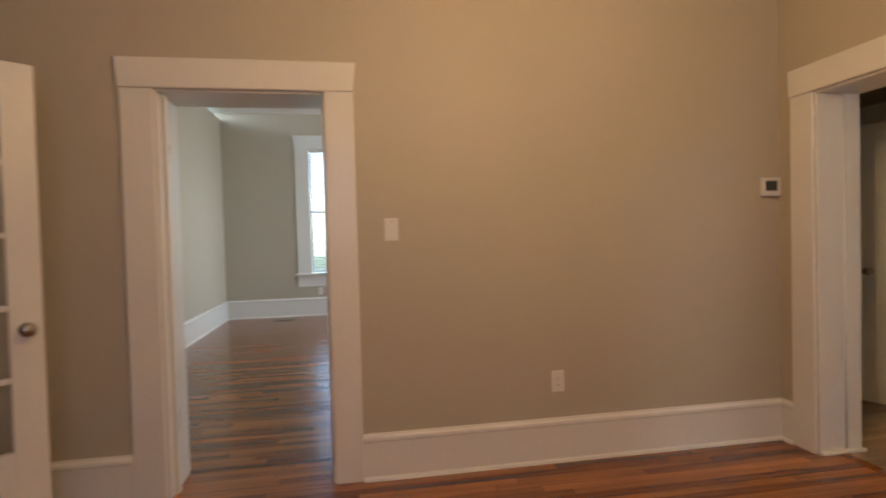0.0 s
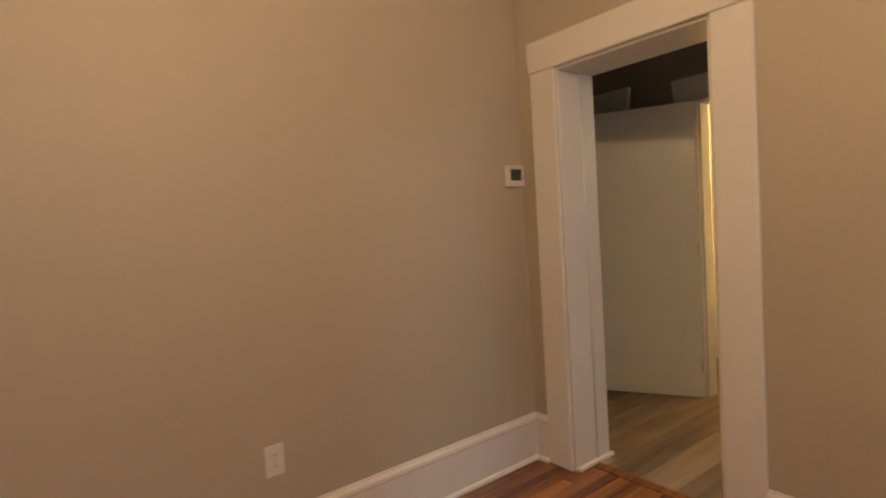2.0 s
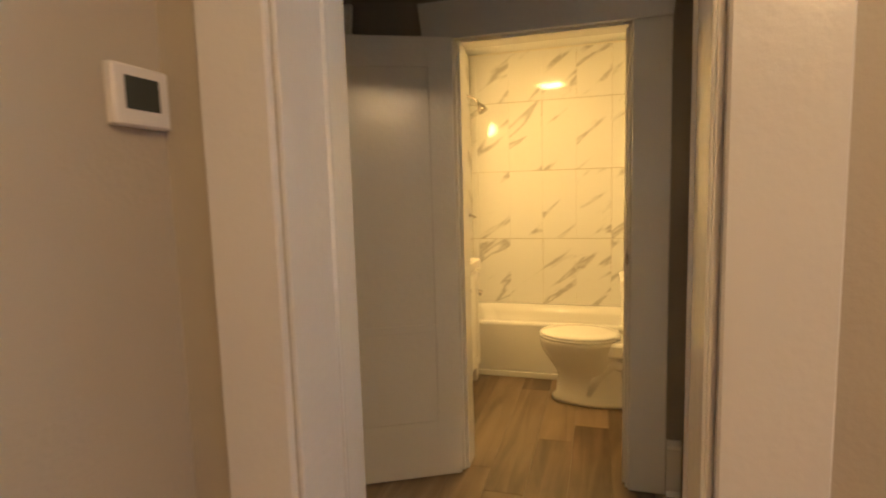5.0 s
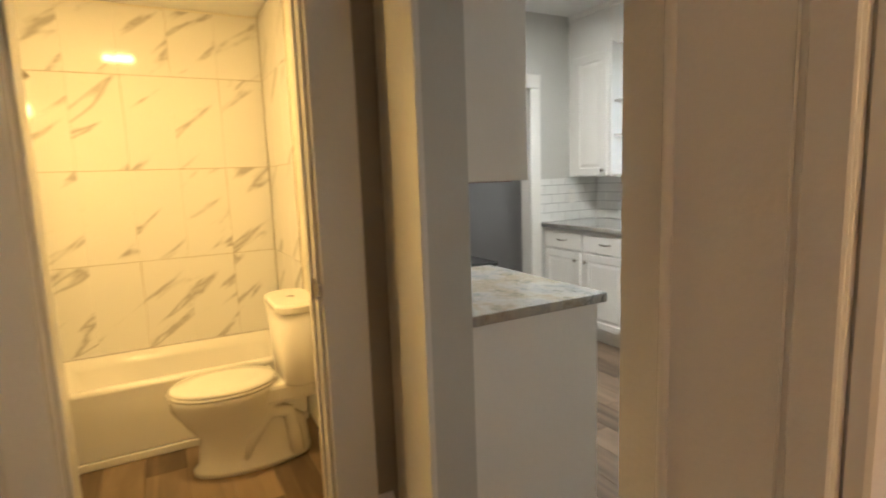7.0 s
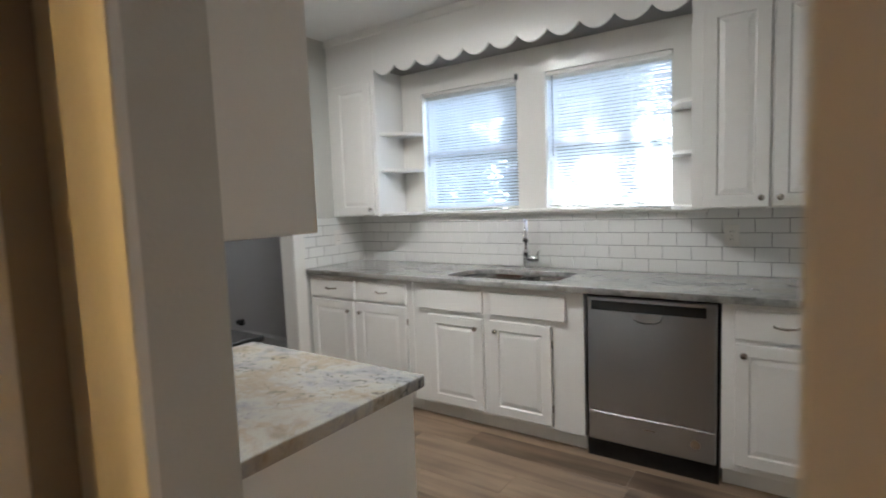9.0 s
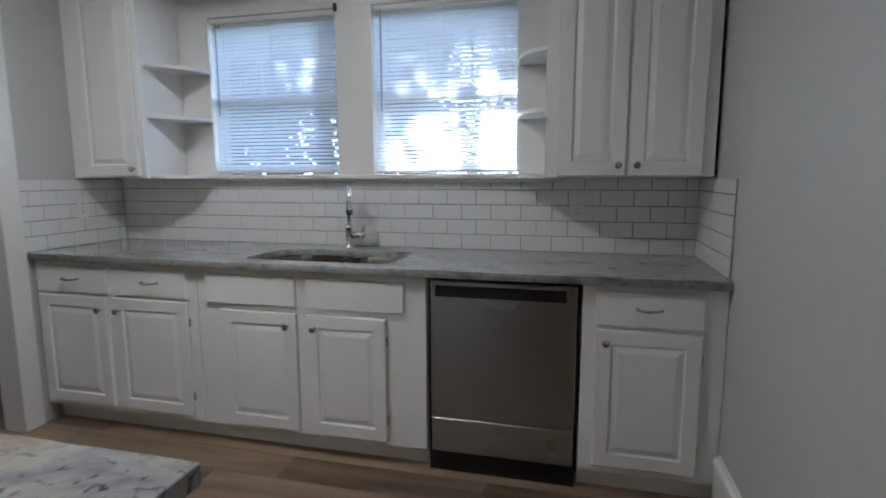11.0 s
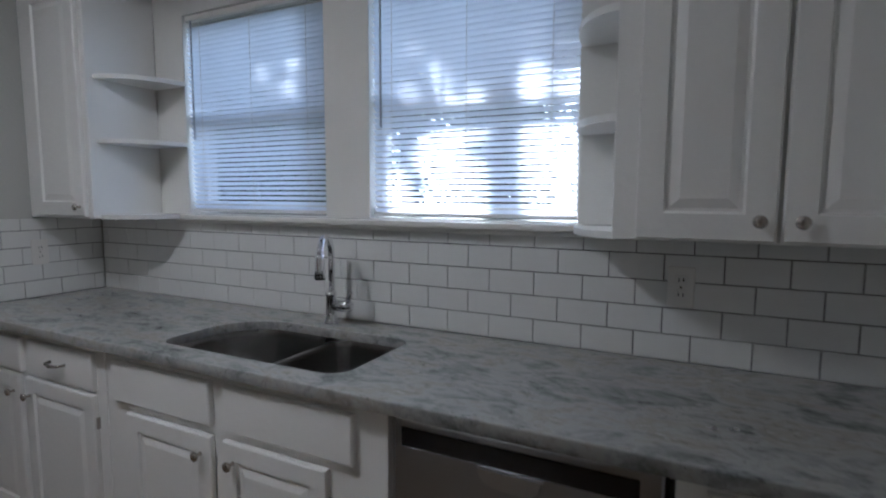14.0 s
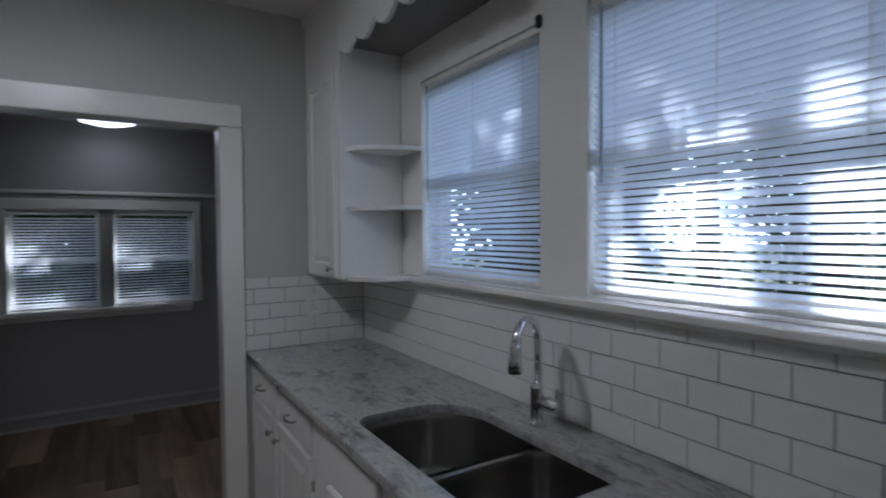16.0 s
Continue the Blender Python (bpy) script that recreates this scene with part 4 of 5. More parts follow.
part("tank_lid", ring_loft(bmesh.new(), [[(x, y, z) for x, y in rounded(-0.97 - w, -0.97 + w, 2.88, 2.88 + d, [0.085] * 4, 6)] for z, w, d in ((0.745, 0.205, 0.202), (0.75, 0.21, 0.207), (0.775, 0.21, 0.207), (0.785, 0.20, 0.197))]), PORCELAIN, wc, smooth=False)
part("flush_button", turned(bmesh.new(), (-0.97, 2.98, 0.785), [(0.022, 0), (0.022, 0.004), (0.018, 0.006)]), CHROME, wc, smooth=True)
part("supply_valve", cyl(bmesh.new(), (-1.16, 2.87, 0.18), (-1.16, 2.93, 0.18), 0.012), CHROME, wc, smooth=True)

vn = thing("bath_vanity", (-1.2, 4.2, 0), "white bathroom vanity cabinet with a white basin top and one knob", "vanity")
part("body", boxes((-1.60, -0.74, 4.012, 4.44, 0.10, 0.78), bevel=0.003), CABINET, vn)
for x in (-1.60, -0.80):
    part("leg", boxes((x, x + 0.06, 4.012, 4.07, 0, 0.10), bevel=0.003), CABINET, vn)
for a, b, kx in ((-1.585, -1.175, -1.21), (-1.165, -0.755, -1.085)):
    bm = panel_door(a, b, 0, 0.12, 0.76, rail=0.05, t=0.018)
    for v in bm.verts:
        v.co.y = 4.012 - v.co.y
    bmesh.ops.recalc_face_normals(bm, faces=bm.faces)
    d = part("door", bm, CABINET, vn)
    part("knob", turned(bmesh.new(), (kx, 3.994, 0.68), [(0.005, 0), (0.005, -0.012), (0.014, -0.018), (0.012, -0.026), (0.004, -0.028)], "y"), NICKEL, d, smooth=True)
part("basin_top", boxes((-1.62, -0.715, 3.985, 4.44, 0.78, 0.845), bevel=0.012), PORCELAIN, vn)

sh = thing("shower", (-0.36, 4.19, 1.98), "brushed chrome shower head on a bent arm", "shower head")
part("arm", tube(bmesh.new(), [(-0.36, 4.198, 1.99), (-0.36, 4.14, 1.995), (-0.36, 4.08, 1.97), (-0.36, 4.05, 1.93)], 0.009), NICKEL, sh, smooth=True)
part("flange", turned(bmesh.new(), (-0.36, 4.197, 1.99), [(0.03, 0), (0.028, -0.008), (0.012, -0.014)], "y"), NICKEL, sh, smooth=True)
part("rose", tube(bmesh.new(), [(-0.36, 4.055, 1.935), (-0.36, 4.035, 1.90), (-0.36, 4.02, 1.875)], [0.014, 0.032, 0.036]), NICKEL, sh, smooth=True)
sv = thing("shower_valve", (-0.36, 4.19, 1.12), "round brushed chrome shower mixer with a lever", "shower valve")
part("plate", turned(bmesh.new(), (-0.36, 4.197, 1.12), [(0.07, 0), (0.068, -0.006), (0.03, -0.012), (0.028, -0.05), (0.02, -0.055)], "y"), NICKEL, sv, smooth=True)
part("lever", tube(bmesh.new(), [(-0.36, 4.14, 1.12), (-0.33, 4.12, 1.11), (-0.29, 4.115, 1.10)], 0.009), NICKEL, sv, smooth=True)
sp = thing("tub_spout", (-0.36, 4.19, 0.53), "brushed chrome tub spout above the bathtub", "tub spout")
part("spout", tube(bmesh.new(), [(-0.36, 4.197, 0.54), (-0.36, 4.12, 0.54), (-0.36, 4.06, 0.525)], [0.026, 0.026, 0.022]), NICKEL, sp, smooth=True)

BATHGLOW = glow("bath_shade", (1.0, 0.66, 0.26), 1.5)
bl = thing("ceiling_light", (-1.23, 3.66, 2.33), "round frosted warm bathroom ceiling light", "ceiling light")
part("base", turned(bmesh.new(), (-1.23, 3.66, 2.37), [(0.13, 0), (0.13, -0.015), (0.12, -0.02)]), WHITE, bl, smooth=True)
part("shade", turned(bmesh.new(), (-1.23, 3.66, 2.35), [(0.12, 0), (0.12, -0.008), (0.10, -0.018), (0.03, -0.022)]), BATHGLOW, bl, smooth=True).visible_shadow = False
vl = thing("vanity_light", (-1.30, 4.42, 1.92), "small warm frosted lamp on the wall above the vanity", "wall lamp")
part("plate", boxes((-1.36, -1.24, 4.42, 4.45, 1.86, 1.98), bevel=0.004), NICKEL, vl)
part("shade", turned(bmesh.new(), (-1.30, 4.36, 1.87), [(0.03, 0), (0.05, 0.03), (0.055, 0.10), (0.05, 0.11)]), BATHGLOW, vl, smooth=True).visible_shadow = False
kl = thing("ceiling_light", (-1.3, 1.5, 2.60), "round frosted kitchen ceiling light", "ceiling light")
part("shade", turned(bmesh.new(), (-1.3, 1.5, H), [(0.16, 0), (0.16, -0.02), (0.12, -0.07), (0.04, -0.085)]), glow("kitchen_shade", (1.0, 0.93, 0.82), 0.8), kl, smooth=True).visible_shadow = False
rl = thing("pendant_light", (-5.1, 2.25, HR), "warm round pendant light of the front room", "pendant light")
part("rod", cyl(bmesh.new(), (-5.1, 2.25, 2.46), (-5.1, 2.25, HR), 0.008), NICKEL, rl)
part("shade", turned(bmesh.new(), (-5.1, 2.25, 2.46), [(0.04, 0), (0.09, -0.04), (0.10, -0.10), (0.07, -0.16), (0.01, -0.18)]), glow("room_shade", (1.0, 0.62, 0.30), 0.5), rl, smooth=True).visible_shadow = False
fl = thing("ceiling_light", (1.95, 1.22, 2.40), "flush round ceiling light, lit, in the dark back room", "ceiling light")
part("ring", turned(bmesh.new(), (1.95, 1.22, 2.42), [(0.22, 0), (0.22, -0.02), (0.20, -0.03)]), WHITE, fl, smooth=True)
part("shade", turned(bmesh.new(), (1.95, 1.22, 2.395), [(0.205, 0), (0.18, -0.04), (0.09, -0.062), (0.01, -0.068)]), glow("back_shade", (1.0, 0.97, 0.92), 1.2), fl, smooth=True).visible_shadow = False


# ---- doors ----
def leaf(name, at, turn, w, h, label, panels, knob_at, mat=WHITE):
    """A framed door leaf, hinged at its origin and running along +x, with recessed panels on both faces."""
    t = thing(name, at, label, "door", turn=turn)
    bm = bmesh.new()
    th = 0.018
    box(bm, 0, w, -th + 0.005, th - 0.005, 0.008, h, bevel=0.001)
    s = 0.105
    edges = [0.008] + [v for p in panels for v in p] + [h]
    for sy in (-1, 1):
        y0, y1 = sorted((sy * (th - 0.006), sy * th))
        box(bm, 0, s, y0, y1, 0.008, h, bevel=0.0015)
        box(bm, w - s, w, y0, y1, 0.008, h, bevel=0.0015)
        for a, b in zip(edges[0::2], edges[1::2]):
            box(bm, s, w - s, y0, y1, a, b, bevel=0.0015)
    part("panel", bm, mat, t, local=True)
    for sy in (-1, 1):
        part("knob", turned(bmesh.new(), (w - 0.06, 0, 0.93), [(0.024, sy * th), (0.024, sy * (th + 0.004)), (0.009, sy * (th + 0.01)), (0.009, sy * (th + 0.03)), (0.026, sy * (th + 0.042)), (0.028, sy * (th + 0.055)), (0.016, sy * (th + 0.068))], "y"), NICKEL, t, local=True, smooth=True)
    for z in (0.22, 1.0, 1.76):
        part("hinge", cyl(bmesh.new(), (0.0, -th - 0.004, z - 0.045), (0.0, -th - 0.004, z + 0.045), 0.006, seg=10), NICKEL, t, local=True, smooth=True)
    return t


leaf("door", (-1.975, 3.815, 0), 117.0, 0.74, 1.955, "white painted bathroom door standing open into the hall", [(0.27, 0.685), (0.72, 1.83)], True)
leaf("door", (-1.90, 4.45, 0), 90.0, 0.70, 1.985, "white painted closed hall closet door", [(0.27, 0.685), (0.72, 1.83)], True)

fd = thing("french_door", (-7.78, 3.26, 0), "white glazed french door standing open in the front room", "door", turn=37.0)
W, HH = 0.79, 2.0
for nm, r in (("stile", (0, 0.11, 0.02, HH)), ("stile", (W - 0.115, W, 0.02, HH)), ("top_rail", (0.11, W - 0.115, HH - 0.11, HH)), ("bottom_rail", (0.11, W - 0.115, 0.02, 0.42))):
    part(nm, boxes((r[0], r[1], -0.018, 0.018, r[2], r[3]), bevel=0.003), WHITE, fd, local=True)
zs = [0.42 + k * (HH - 0.53) / 5 for k in range(6)]
for z in zs[1:-1]:
    part("glazing_bar", boxes((0.11, W - 0.115, -0.014, 0.014, z - 0.012, z + 0.012), bevel=0.004), WHITE, fd, local=True)
for x in (0.11 + (W - 0.225) / 3, 0.11 + (W - 0.225) * 2 / 3):
    part("glazing_bar", boxes((x - 0.012, x + 0.012, -0.0135, 0.0135, 0.42, HH - 0.11), bevel=0.004), WHITE, fd, local=True)
for i in range(5):
    part("pane", boxes((0.108, W - 0.113, -0.002, 0.002, zs[i] + 0.012, zs[i + 1] - 0.012)), PANE, fd, local=True).visible_shadow = False
for sy in (-1, 1):
    part("knob", turned(bmesh.new(), (W - 0.06, 0, 0.92), [(0.026, sy * 0.018), (0.026, sy * 0.022), (0.010, sy * 0.03), (0.010, sy * 0.05), (0.027, sy * 0.06), (0.029, sy * 0.073), (0.016, sy * 0.085)], "y"), NICKEL, fd, local=True, smooth=True)


# ---- small things on the walls ----
def outlet(name, at, turn, label, kind, plate=PLASTIC):
    """A wall plate facing +y before the turn: 'outlet' or 'switch'."""
    t = thing(name, at, label, kind, turn=turn)
    part("plate", boxes((-0.036, 0.036, 0, 0.006, -0.059, 0.059), bevel=0.003), plate, t, local=True)
    if kind == "outlet":
        for s in (-1, 1):
            part("socket", boxes((-0.016, 0.016, 0.006, 0.009, s * 0.021 - 0.014, s * 0.021 + 0.014), bevel=0.0015), plate, t, local=True)
            for x in (-0.006, 0.006):
                part("slot", boxes((x - 0.001, x + 0.001, 0.009, 0.0095, s * 0.021 - 0.005, s * 0.021 + 0.006)), BLACK, t, local=True)
    else:
        part("toggle", boxes((-0.005, 0.005, 0.006, 0.018, -0.004, 0.012), bevel=0.002), plate, t, local=True)
        part("toggle_frame", boxes((-0.009, 0.009, 0.006, 0.0075, -0.016, 0.016), bevel=0.001), plate, t, local=True)
    for z in (-0.042 if kind == "switch" else 0.0, 0.042 if kind == "switch" else 0.0)[: 2 if kind == "switch" else 1]:
        part("screw", cyl(bmesh.new(), (0, 0.006, z), (0, 0.0072, z), 0.0028, seg=8), NICKEL, t, local=True)
    return t


outlet("light_switch", (-5.662, YN, 1.294), 180, "white light switch plate on the greige wall", "switch")
outlet("wall_outlet", (-4.772, YN, 0.441), 180, "white duplex outlet low on the greige wall", "outlet")
outlet("wall_outlet", (-2.734, 0.0085, 1.14), 0, "white outlet set in the subway tile above the worktop", "outlet")
outlet("wall_outlet", (-0.0085, 0.30, 1.13), 90, "white outlet set in the tile of the return wall", "outlet")
outlet("wall_outlet", (-6.40, 10.2, 0.40), 180, "small outlet plate below the far room's window", "outlet")
th = thing("thermostat", (-3.44, YN, 1.492), "white wall thermostat with a dark grey display", "thermostat", turn=180)
part("case", boxes((-0.062, 0.062, 0, 0.024, -0.054, 0.054), bevel=0.004), PLASTIC, th, local=True)
part("display", boxes((-0.036, 0.040, 0.024, 0.0255, -0.024, 0.034), bevel=0.001), SCREEN, th, local=True)
vt = thing("floor_vent", (-6.95, 9.85, 0), "dark metal floor vent by the far wall", "floor vent")
part("grille", boxes((-7.12, -6.78, 9.78, 9.90, 0.0, 0.006), bevel=0.002), BLACK, vt)
gp = thing("gas_stub", (1.42, 0.22, 0.19), "capped gas pipe stub low on the back room wall", "pipe")
part("pipe", tube(bmesh.new(), [(1.47, 0.20, 0.30), (1.47, 0.27, 0.30), (1.42, 0.29, 0.30)], 0.014), NICKEL, gp, smooth=True)
part("cap", cyl(bmesh.new(), (1.42, 0.29, 0.30), (1.35, 0.295, 0.30), 0.026), BLACK, gp, smooth=True)
ob2 = thing("outlet_box", (1.25, 0.23, 0.22), "black appliance outlet box above the back room baseboard", "outlet")
part("box", boxes((1.21, 1.30, 0.222, 0.26, 0.08, 0.19), bevel=0.004), BLACK, ob2)

# two bright points on the granite; their screw shape is made up
for x, y in ((-2.826, 0.472), (-2.866, 0.460)):
    sc = thing("shiny_bit", (x, y, 0.921), "tiny bright chrome bit, shaped as a screw, on the granite worktop", "screw", "loose screws")
    part("head", turned(bmesh.new(), (x, y, 0.926), [(0.002, -0.004), (0.006, -0.001), (0.006, 0.001), (0.003, 0.003)]), CHROME, sc, smooth=True)
    part("shank", cyl(bmesh.new(), (x, y, 0.9215), (x + 0.018, y - 0.006, 0.9235), 0.0016, 0.0006, 8), CHROME, sc, smooth=True)
bo = thing("detergent_bottle", (1.02, 0.42, 0.0), "clear blue cleaner bottle on the back room floor by the wall", "bottle")
part("body", ring_loft(bmesh.new(), [[(x, y, z) for x, y in rounded(1.02 - w, 1.02 + w, 0.42 - d, 0.42 + d, [min(w, d) * 0.9] * 4, 5)] for z, w, d in ((0.0, 0.045, 0.03), (0.02, 0.05, 0.035), (0.17, 0.05, 0.035), (0.21, 0.03, 0.025), (0.24, 0.014, 0.014))]), BLUE, bo, smooth=True)
part("label", ring_loft(bmesh.new(), [[(x, y, z) for x, y in rounded(1.02 - 0.0508, 1.02 + 0.0508, 0.42 - 0.0358, 0.42 + 0.0358, [0.032] * 4, 5)] for z in (0.06, 0.13)], close=False), PLASTIC, bo, "white paper label band")
part("cap", cyl(bmesh.new(), (1.02, 0.42, 0.24), (1.02, 0.42, 0.265), 0.015), PLASTIC, bo, smooth=True)
sk = thing("strike_plate", (-1.88, 3.094, 1.0), "small brass strike plate on the bathroom door jamb", "door hardware")
part("plate", boxes((-1.925, -1.885, 3.092, 3.095, 0.97, 1.04), bevel=0.001), NICKEL, sk)
part("lip", boxes((-1.956, -1.925, 3.088, 3.094, 0.985, 1.025), bevel=0.001), NICKEL, sk)

for y in (2.688, 2.597, 2.2, 1.8):
    tagged(part("wall_seam", boxes((-3.3716, -3.369, y - 0.0015, y + 0.0015, 0.26, HR - 0.01)), GREIGE), kind="structure")
for z in (0.35, 1.70):
    hg = thing("door_hinge", (-6.766, YN + 0.09, z), "old painted hinge plate on the doorway lining", "door hardware")
    part("leaf_plate", boxes((-6.768, -6.765, YN + 0.06, YN + 0.12, z - 0.045, z + 0.045), bevel=0.001), WHITE, hg)
    part("pin", cyl(bmesh.new(), (-6.763, YN + 0.125, z - 0.05), (-6.763, YN + 0.125, z + 0.05), 0.006, seg=10), NICKEL, hg)

# ---- outside ----
gr = slab("ground", -60, 60, -90, 60, -0.75, -0.60, GRASS)


def tree(x, y, h, seed, r=2.0, low=None, leaves=11000):
    rnd = random.Random(seed)
    t = thing("tree", (x, y, -0.6), "leafy green tree outside the windows, seen or added for shade", "tree", "garden trees")
    bm = bmesh.new()
    tube(bm, [(x, y, -0.6), (x + 0.1, y, h * 0.3), (x - 0.1, y + 0.1, h * 0.6), (x, y, h * 0.9)], [0.18, 0.14, 0.09, 0.03], 10)
    for k in range(9):
        a, z = rnd.uniform(0, 6.28), h * rnd.uniform(0.25, 0.8) if low is None else rnd.uniform(low, h - 1)
        tube(bm, [(x, y, z), (x + r * 0.4 * math.cos(a), y + r * 0.4 * math.sin(a), z + 0.3), (x + r * 0.8 * math.cos(a), y + r * 0.8 * math.sin(a), z + 0.8)], [0.06, 0.04, 0.012], 6)
    part("trunk", bm, BARK, t, smooth=True)
    vs, fs = [], []
    for k in range(leaves):
        a, b = rnd.uniform(0, 6.283), rnd.gauss(0, 0.4)
        rr = r * rnd.uniform(0.25, 1.0) * (0.7 + 0.3 * math.sin(3 * a + seed))
        c = Vector((x + rr * math.cos(a), y + rr * math.sin(a), h * 0.55 + h * 0.42 * max(-1.1, min(1.1, b * 1.6)) if low is None else rnd.triangular(low, h, low + 0.4)))
        u = Vector((rnd.gauss(0, 1), rnd.gauss(0, 1), rnd.gauss(0, 0.6))).normalized() * 0.075
        v = u.orthogonal().normalized() * 0.045
        i = len(vs)
        vs += [c - u, c + v, c + u, c - v]
        fs.append((i, i + 1, i + 2, i + 3))
    me = bpy.data.meshes.new("crown")
    me.from_pydata(vs, [], fs)
    me.materials.append(LEAF)
    ob = new("crown", me)
    ob.parent = t
    ob.matrix_basis = ORG[t.name].inverted()
    return t


for i, (x, y, h, r) in enumerate(((1.1, -3.7, 6.4, 1.5), (4.9, 0.2, 4.6, 1.5), (5.0, 2.6, 4.8, 1.6), (2.7, -3.4, 4.8, 2.1), (1.2, -8.5, 5.4, 2.2), (-1.8, -11.5, 5.6, 2.2), (3.9, -4.6, 4.6, 1.5), (4.6, -6.2, 5.2, 2.4), (6.5, -3.0, 5.0, 2.2), (-3.8, -9, 5.2, 2.2), (-7.5, -12, 6.5, 3.0), (5.6, 1.0, 4.4, 1.8), (7.5, 3.0, 5.2, 2.6), (10.5, -14.0, 5.0, 3.0))):
    tree(x, y, h, i + 3, r, leaves=4200 if y > -7 and x < 4.8 else 11000)

# two high crowns added above the view, only to dapple sun on the blinds
tree(-0.05, -5.8, 9.0, 41, 1.1, low=6.75, leaves=5000)
tree(1.35, -5.6, 9.0, 42, 1.2, low=5.3, leaves=4200)


bd = bmesh.new()
arc2 = [(60 * math.sin(a), -60 * math.cos(a)) for a in np.linspace(radians(-75), radians(100), 36)]
for (ax, ay), (cx, cy) in zip(arc2, arc2[1:]):
    bd.faces.new([bd.verts.new(q) for q in ((ax, ay, -0.7), (cx, cy, -0.7), (cx, cy, 16), (ax, ay, 16))])
tagged(part("backdrop", bd, glow("hazy_sky", (0.80, 0.90, 1.0), 3.0)), kind="structure")
# pale slab made up to brighten what shows low through the blinds
slab("bright_ground_slab", -6.5, 3.0, -16, -7.0, -0.62, -0.575, material("pale_slab", (0.50, 0.49, 0.46), 0.8, vary=0.1))

# ---- pieces of the walls and floors ----
def tile_field(name, axis, face, way, s0, s1, z0, z1, tw, thh, gap, mat, grout, stagger, first=0.0, skip=(), upright=None):
    """Tiles on a wall, each cut where the field ends; bed is the grout behind them."""
    bed = tagged(part(name, boxes(*[((face, face + way * 0.003, s0, s1, z0, z1) if axis == "x" else (s0, s1, face, face + way * 0.003, z0, z1))]), grout), kind="structure")
    ORG[bed.name] = Matrix()
    kinds = {}
    side = gap if upright is None else upright
    row, z = 0, z0 + gap / 2
    while z < z1 - 0.01:
        h = min(thh, z1 - z)
        s = s0 + first - (tw + side) * (1 + stagger * (row % 2))
        while s < s1 - 0.005:
            a, b = max(s, s0 + 0.001), min(s + tw, s1 - 0.001)
            if b - a > 0.012 and not any(p < (a + b) / 2 < q and u < z + h / 2 < v for p, q, u, v in skip):
                key = (round(b - a, 4), round(h, 4))
                if key not in kinds:
                    kinds[key] = piece_mesh("tile", b - a, h, 0.008, mat, 0.0012)
                j = random.uniform(-0.15, 0.15)
                if axis == "y":
                    m = pose(a, face + 0.001 * way, z, j, 0, j) if way > 0 else pose(b, face - 0.001, z, 0, 0, 180)
                else:
                    m = pose(face + 0.001 * way, b if way > 0 else a, z, 0, j, -90 if way > 0 else 90)
                lay("tile", kinds[key], bed, m)
            s += tw + side
        row, z = row + 1, z + thh + gap
    return bed


tile_field("backsplash_sink", "y", 0.0, 1, -3.288, -0.012, 0.921, 1.2875, 0.1520, 0.0748, 0.0030, TILE, GROUT, 0.5, 0.06)
tile_field("backsplash_east", "x", 0.0, -1, 0.011, 0.642, 0.921, 1.2875, 0.1520, 0.0748, 0.0030, TILE, GROUT, 0.5, 0.05)
tile_field("backsplash_west", "x", -3.29, 1, 0.011, 0.590, 0.921, 1.2875, 0.30, 0.0748, 0.0030, TILE, GROUT, 0.0, 0.29)
tile_field("bath_tile_east", "x", 0.0, -1, 2.862, 4.20, 0.375, 2.355, 0.2580, 0.5325, 0.0028, MARBLE, LIGHTGROUT, 0.0, 0.255, upright=0.0009)
tile_field("bath_tile_south", "y", 2.85, 1, -0.70, -0.010, 0.375, 2.355, 0.2580, 0.5325, 0.0028, MARBLE, LIGHTGROUT, 0.0, 0.18, upright=0.0009)
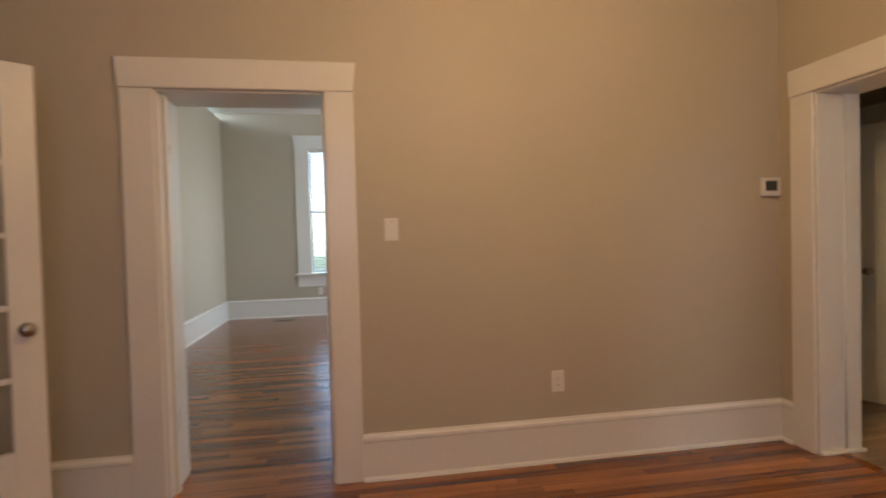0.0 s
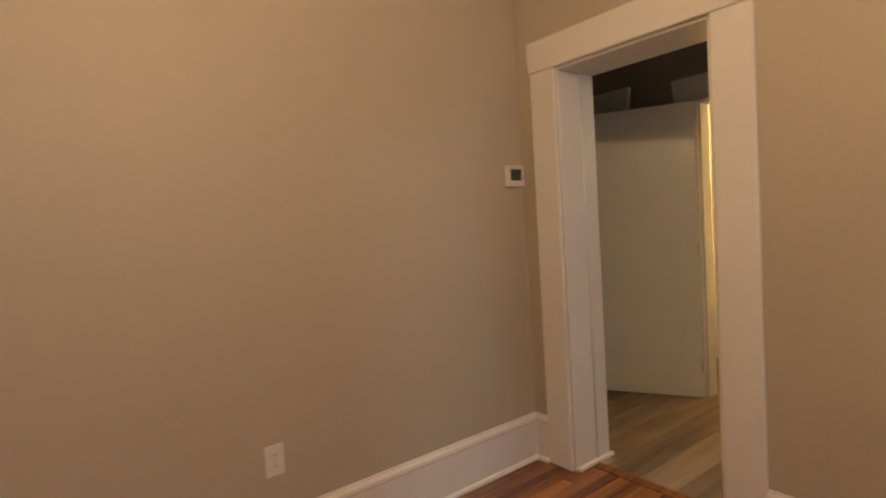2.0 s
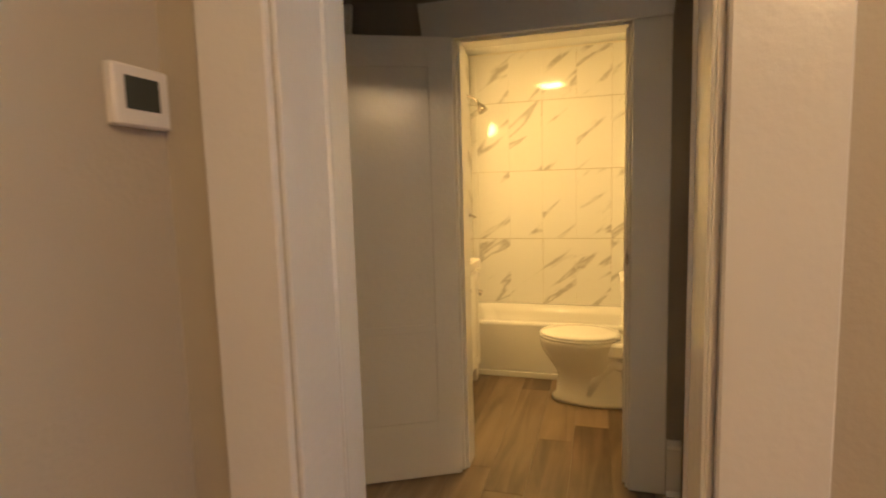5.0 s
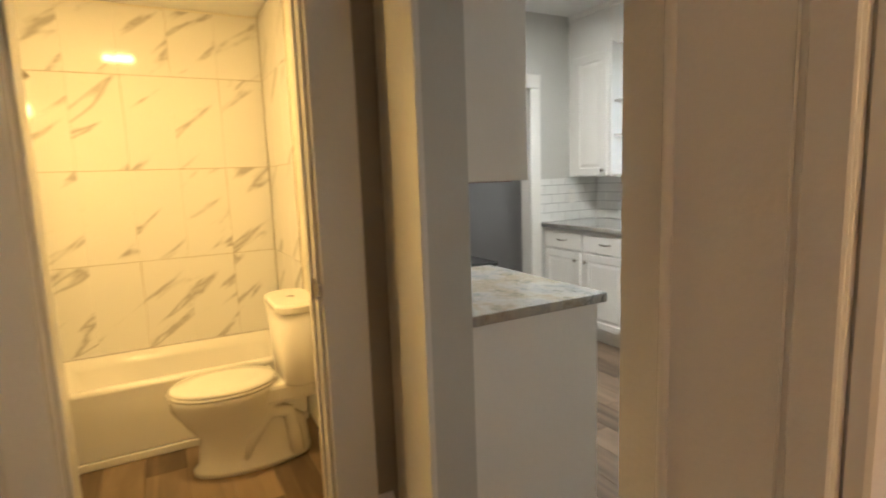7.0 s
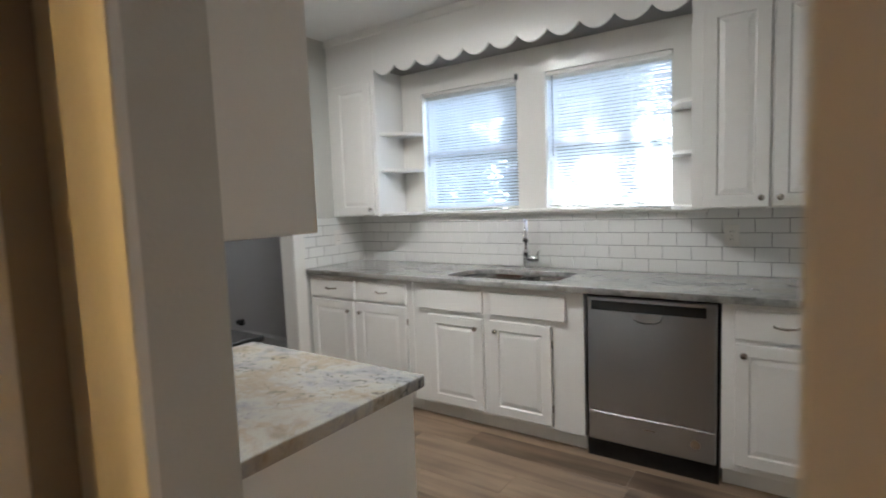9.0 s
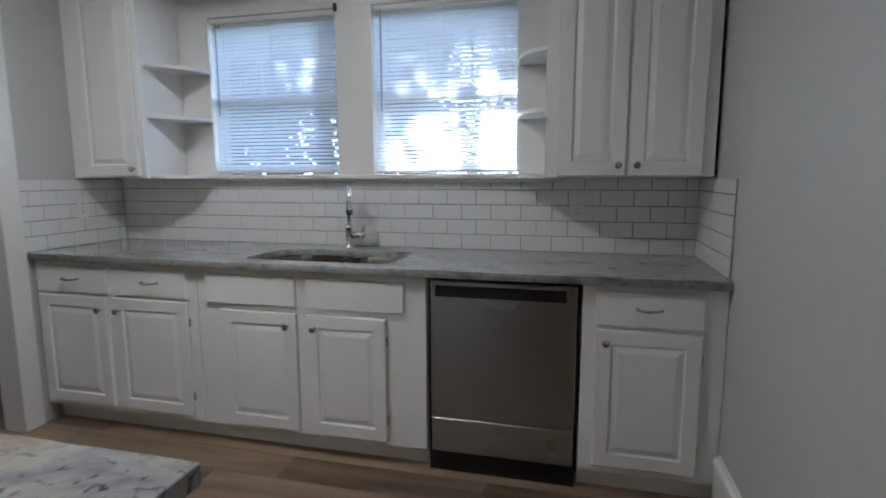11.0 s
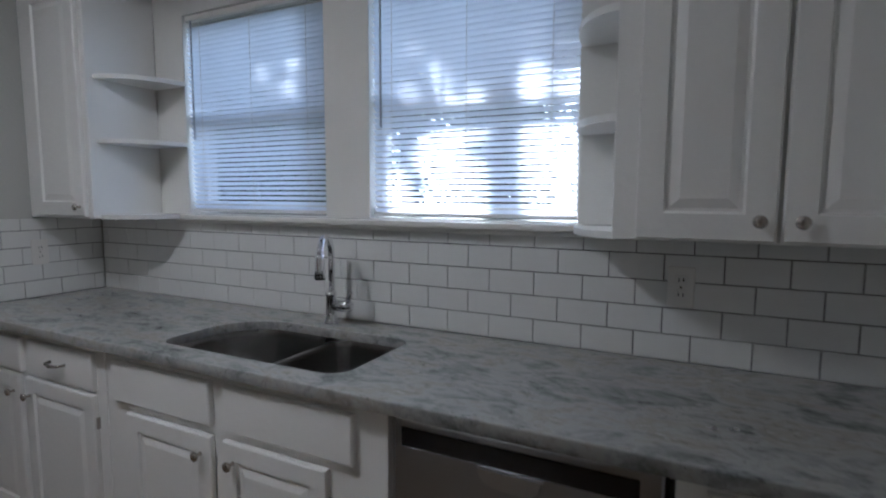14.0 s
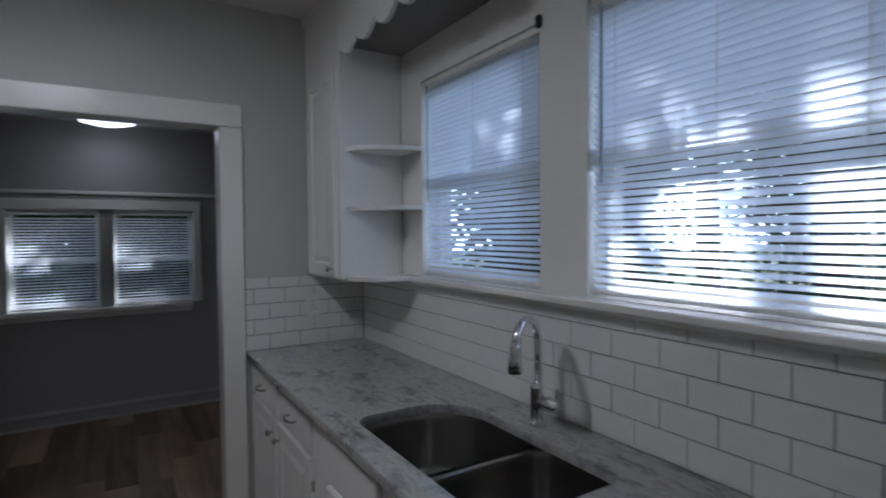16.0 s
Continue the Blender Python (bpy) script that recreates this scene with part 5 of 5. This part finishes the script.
tile_field("bath_tile_north", "y", 4.21, -1, -0.69, -0.010, 0.375, 2.355, 0.2580, 0.5325, 0.0028, MARBLE, LIGHTGROUT, 0.0, 0.18, upright=0.0009)


def planks(name, x0, x1, y0, y1, w, lengths, mat, single, seed, gap=0.0012):
    """Boards along x between the given sides: as pieces, or joined into one stuff mesh."""
    rnd = random.Random(seed)
    root = tagged(new(name), kind="structure")
    ORG[root.name] = Matrix()
    whole = None if single else bmesh.new()
    kinds = {}
    y = y0
    while y < y1 - 0.004:
        b = min(y + w, y1)
        x = x0 - rnd.uniform(0, lengths[0])
        while x < x1 - 0.01:
            e = x + rnd.choice(lengths)
            a, c = max(x, x0), min(e, x1)
            if c - a > 0.02:
                if single:
                    key = (round(c - a, 3), round(b - y, 3))
                    if key not in kinds:
                        kinds[key] = bpy.data.meshes.new("plank")
                        bm = boxes((0, key[0] - gap, 0, key[1] - gap, -0.012, 0), bevel=0.0008)
                        bm.to_mesh(kinds[key])
                        bm.free()
                        kinds[key].materials.append(mat)
                    ob = new("plank", kinds[key])
                    ob.parent = root
                    ob.location = (a, y, 0)
                else:
                    box(whole, a, c - gap, y, b - gap, -0.012, 0)
            x = e
        y = b
    if not single:
        tagged(part("planks", whole, mat, root), kind="stuff")
    return root


planks("floor_room", -7.88, -3.27, 2.9, YN, 0.057, (0.8, 1.1, 1.5, 1.9), OAK, True, 5)
planks("floor_room_rest", -9.5, -3.27, -1.2, 2.9, 0.057, (0.8, 1.1, 1.5, 1.9), OAK, False, 6)
planks("floor_far_room", -7.88, -3.17, YN, 10.2, 0.057, (0.8, 1.1, 1.5, 1.9), OAK, False, 7)
tagged(part("threshold", boxes((-3.268, -3.215, 3.042, 3.756, -0.01, 0.004), bevel=0.002), OAK), kind="structure")
planks("floor_kitchen", -3.21, 0.12, 0.45, 5.7, 0.18, (0.9, 1.22), VINYL, True, 8)
planks("floor_back_room", 0.12, 2.40, 0.20, 3.4, 0.18, (0.9, 1.22), VINYL, True, 9)
planks("floor_doorway_edge", -3.29, -3.21, 0.5, 2.72, 0.18, (0.9, 1.22), VINYL, False, 10)
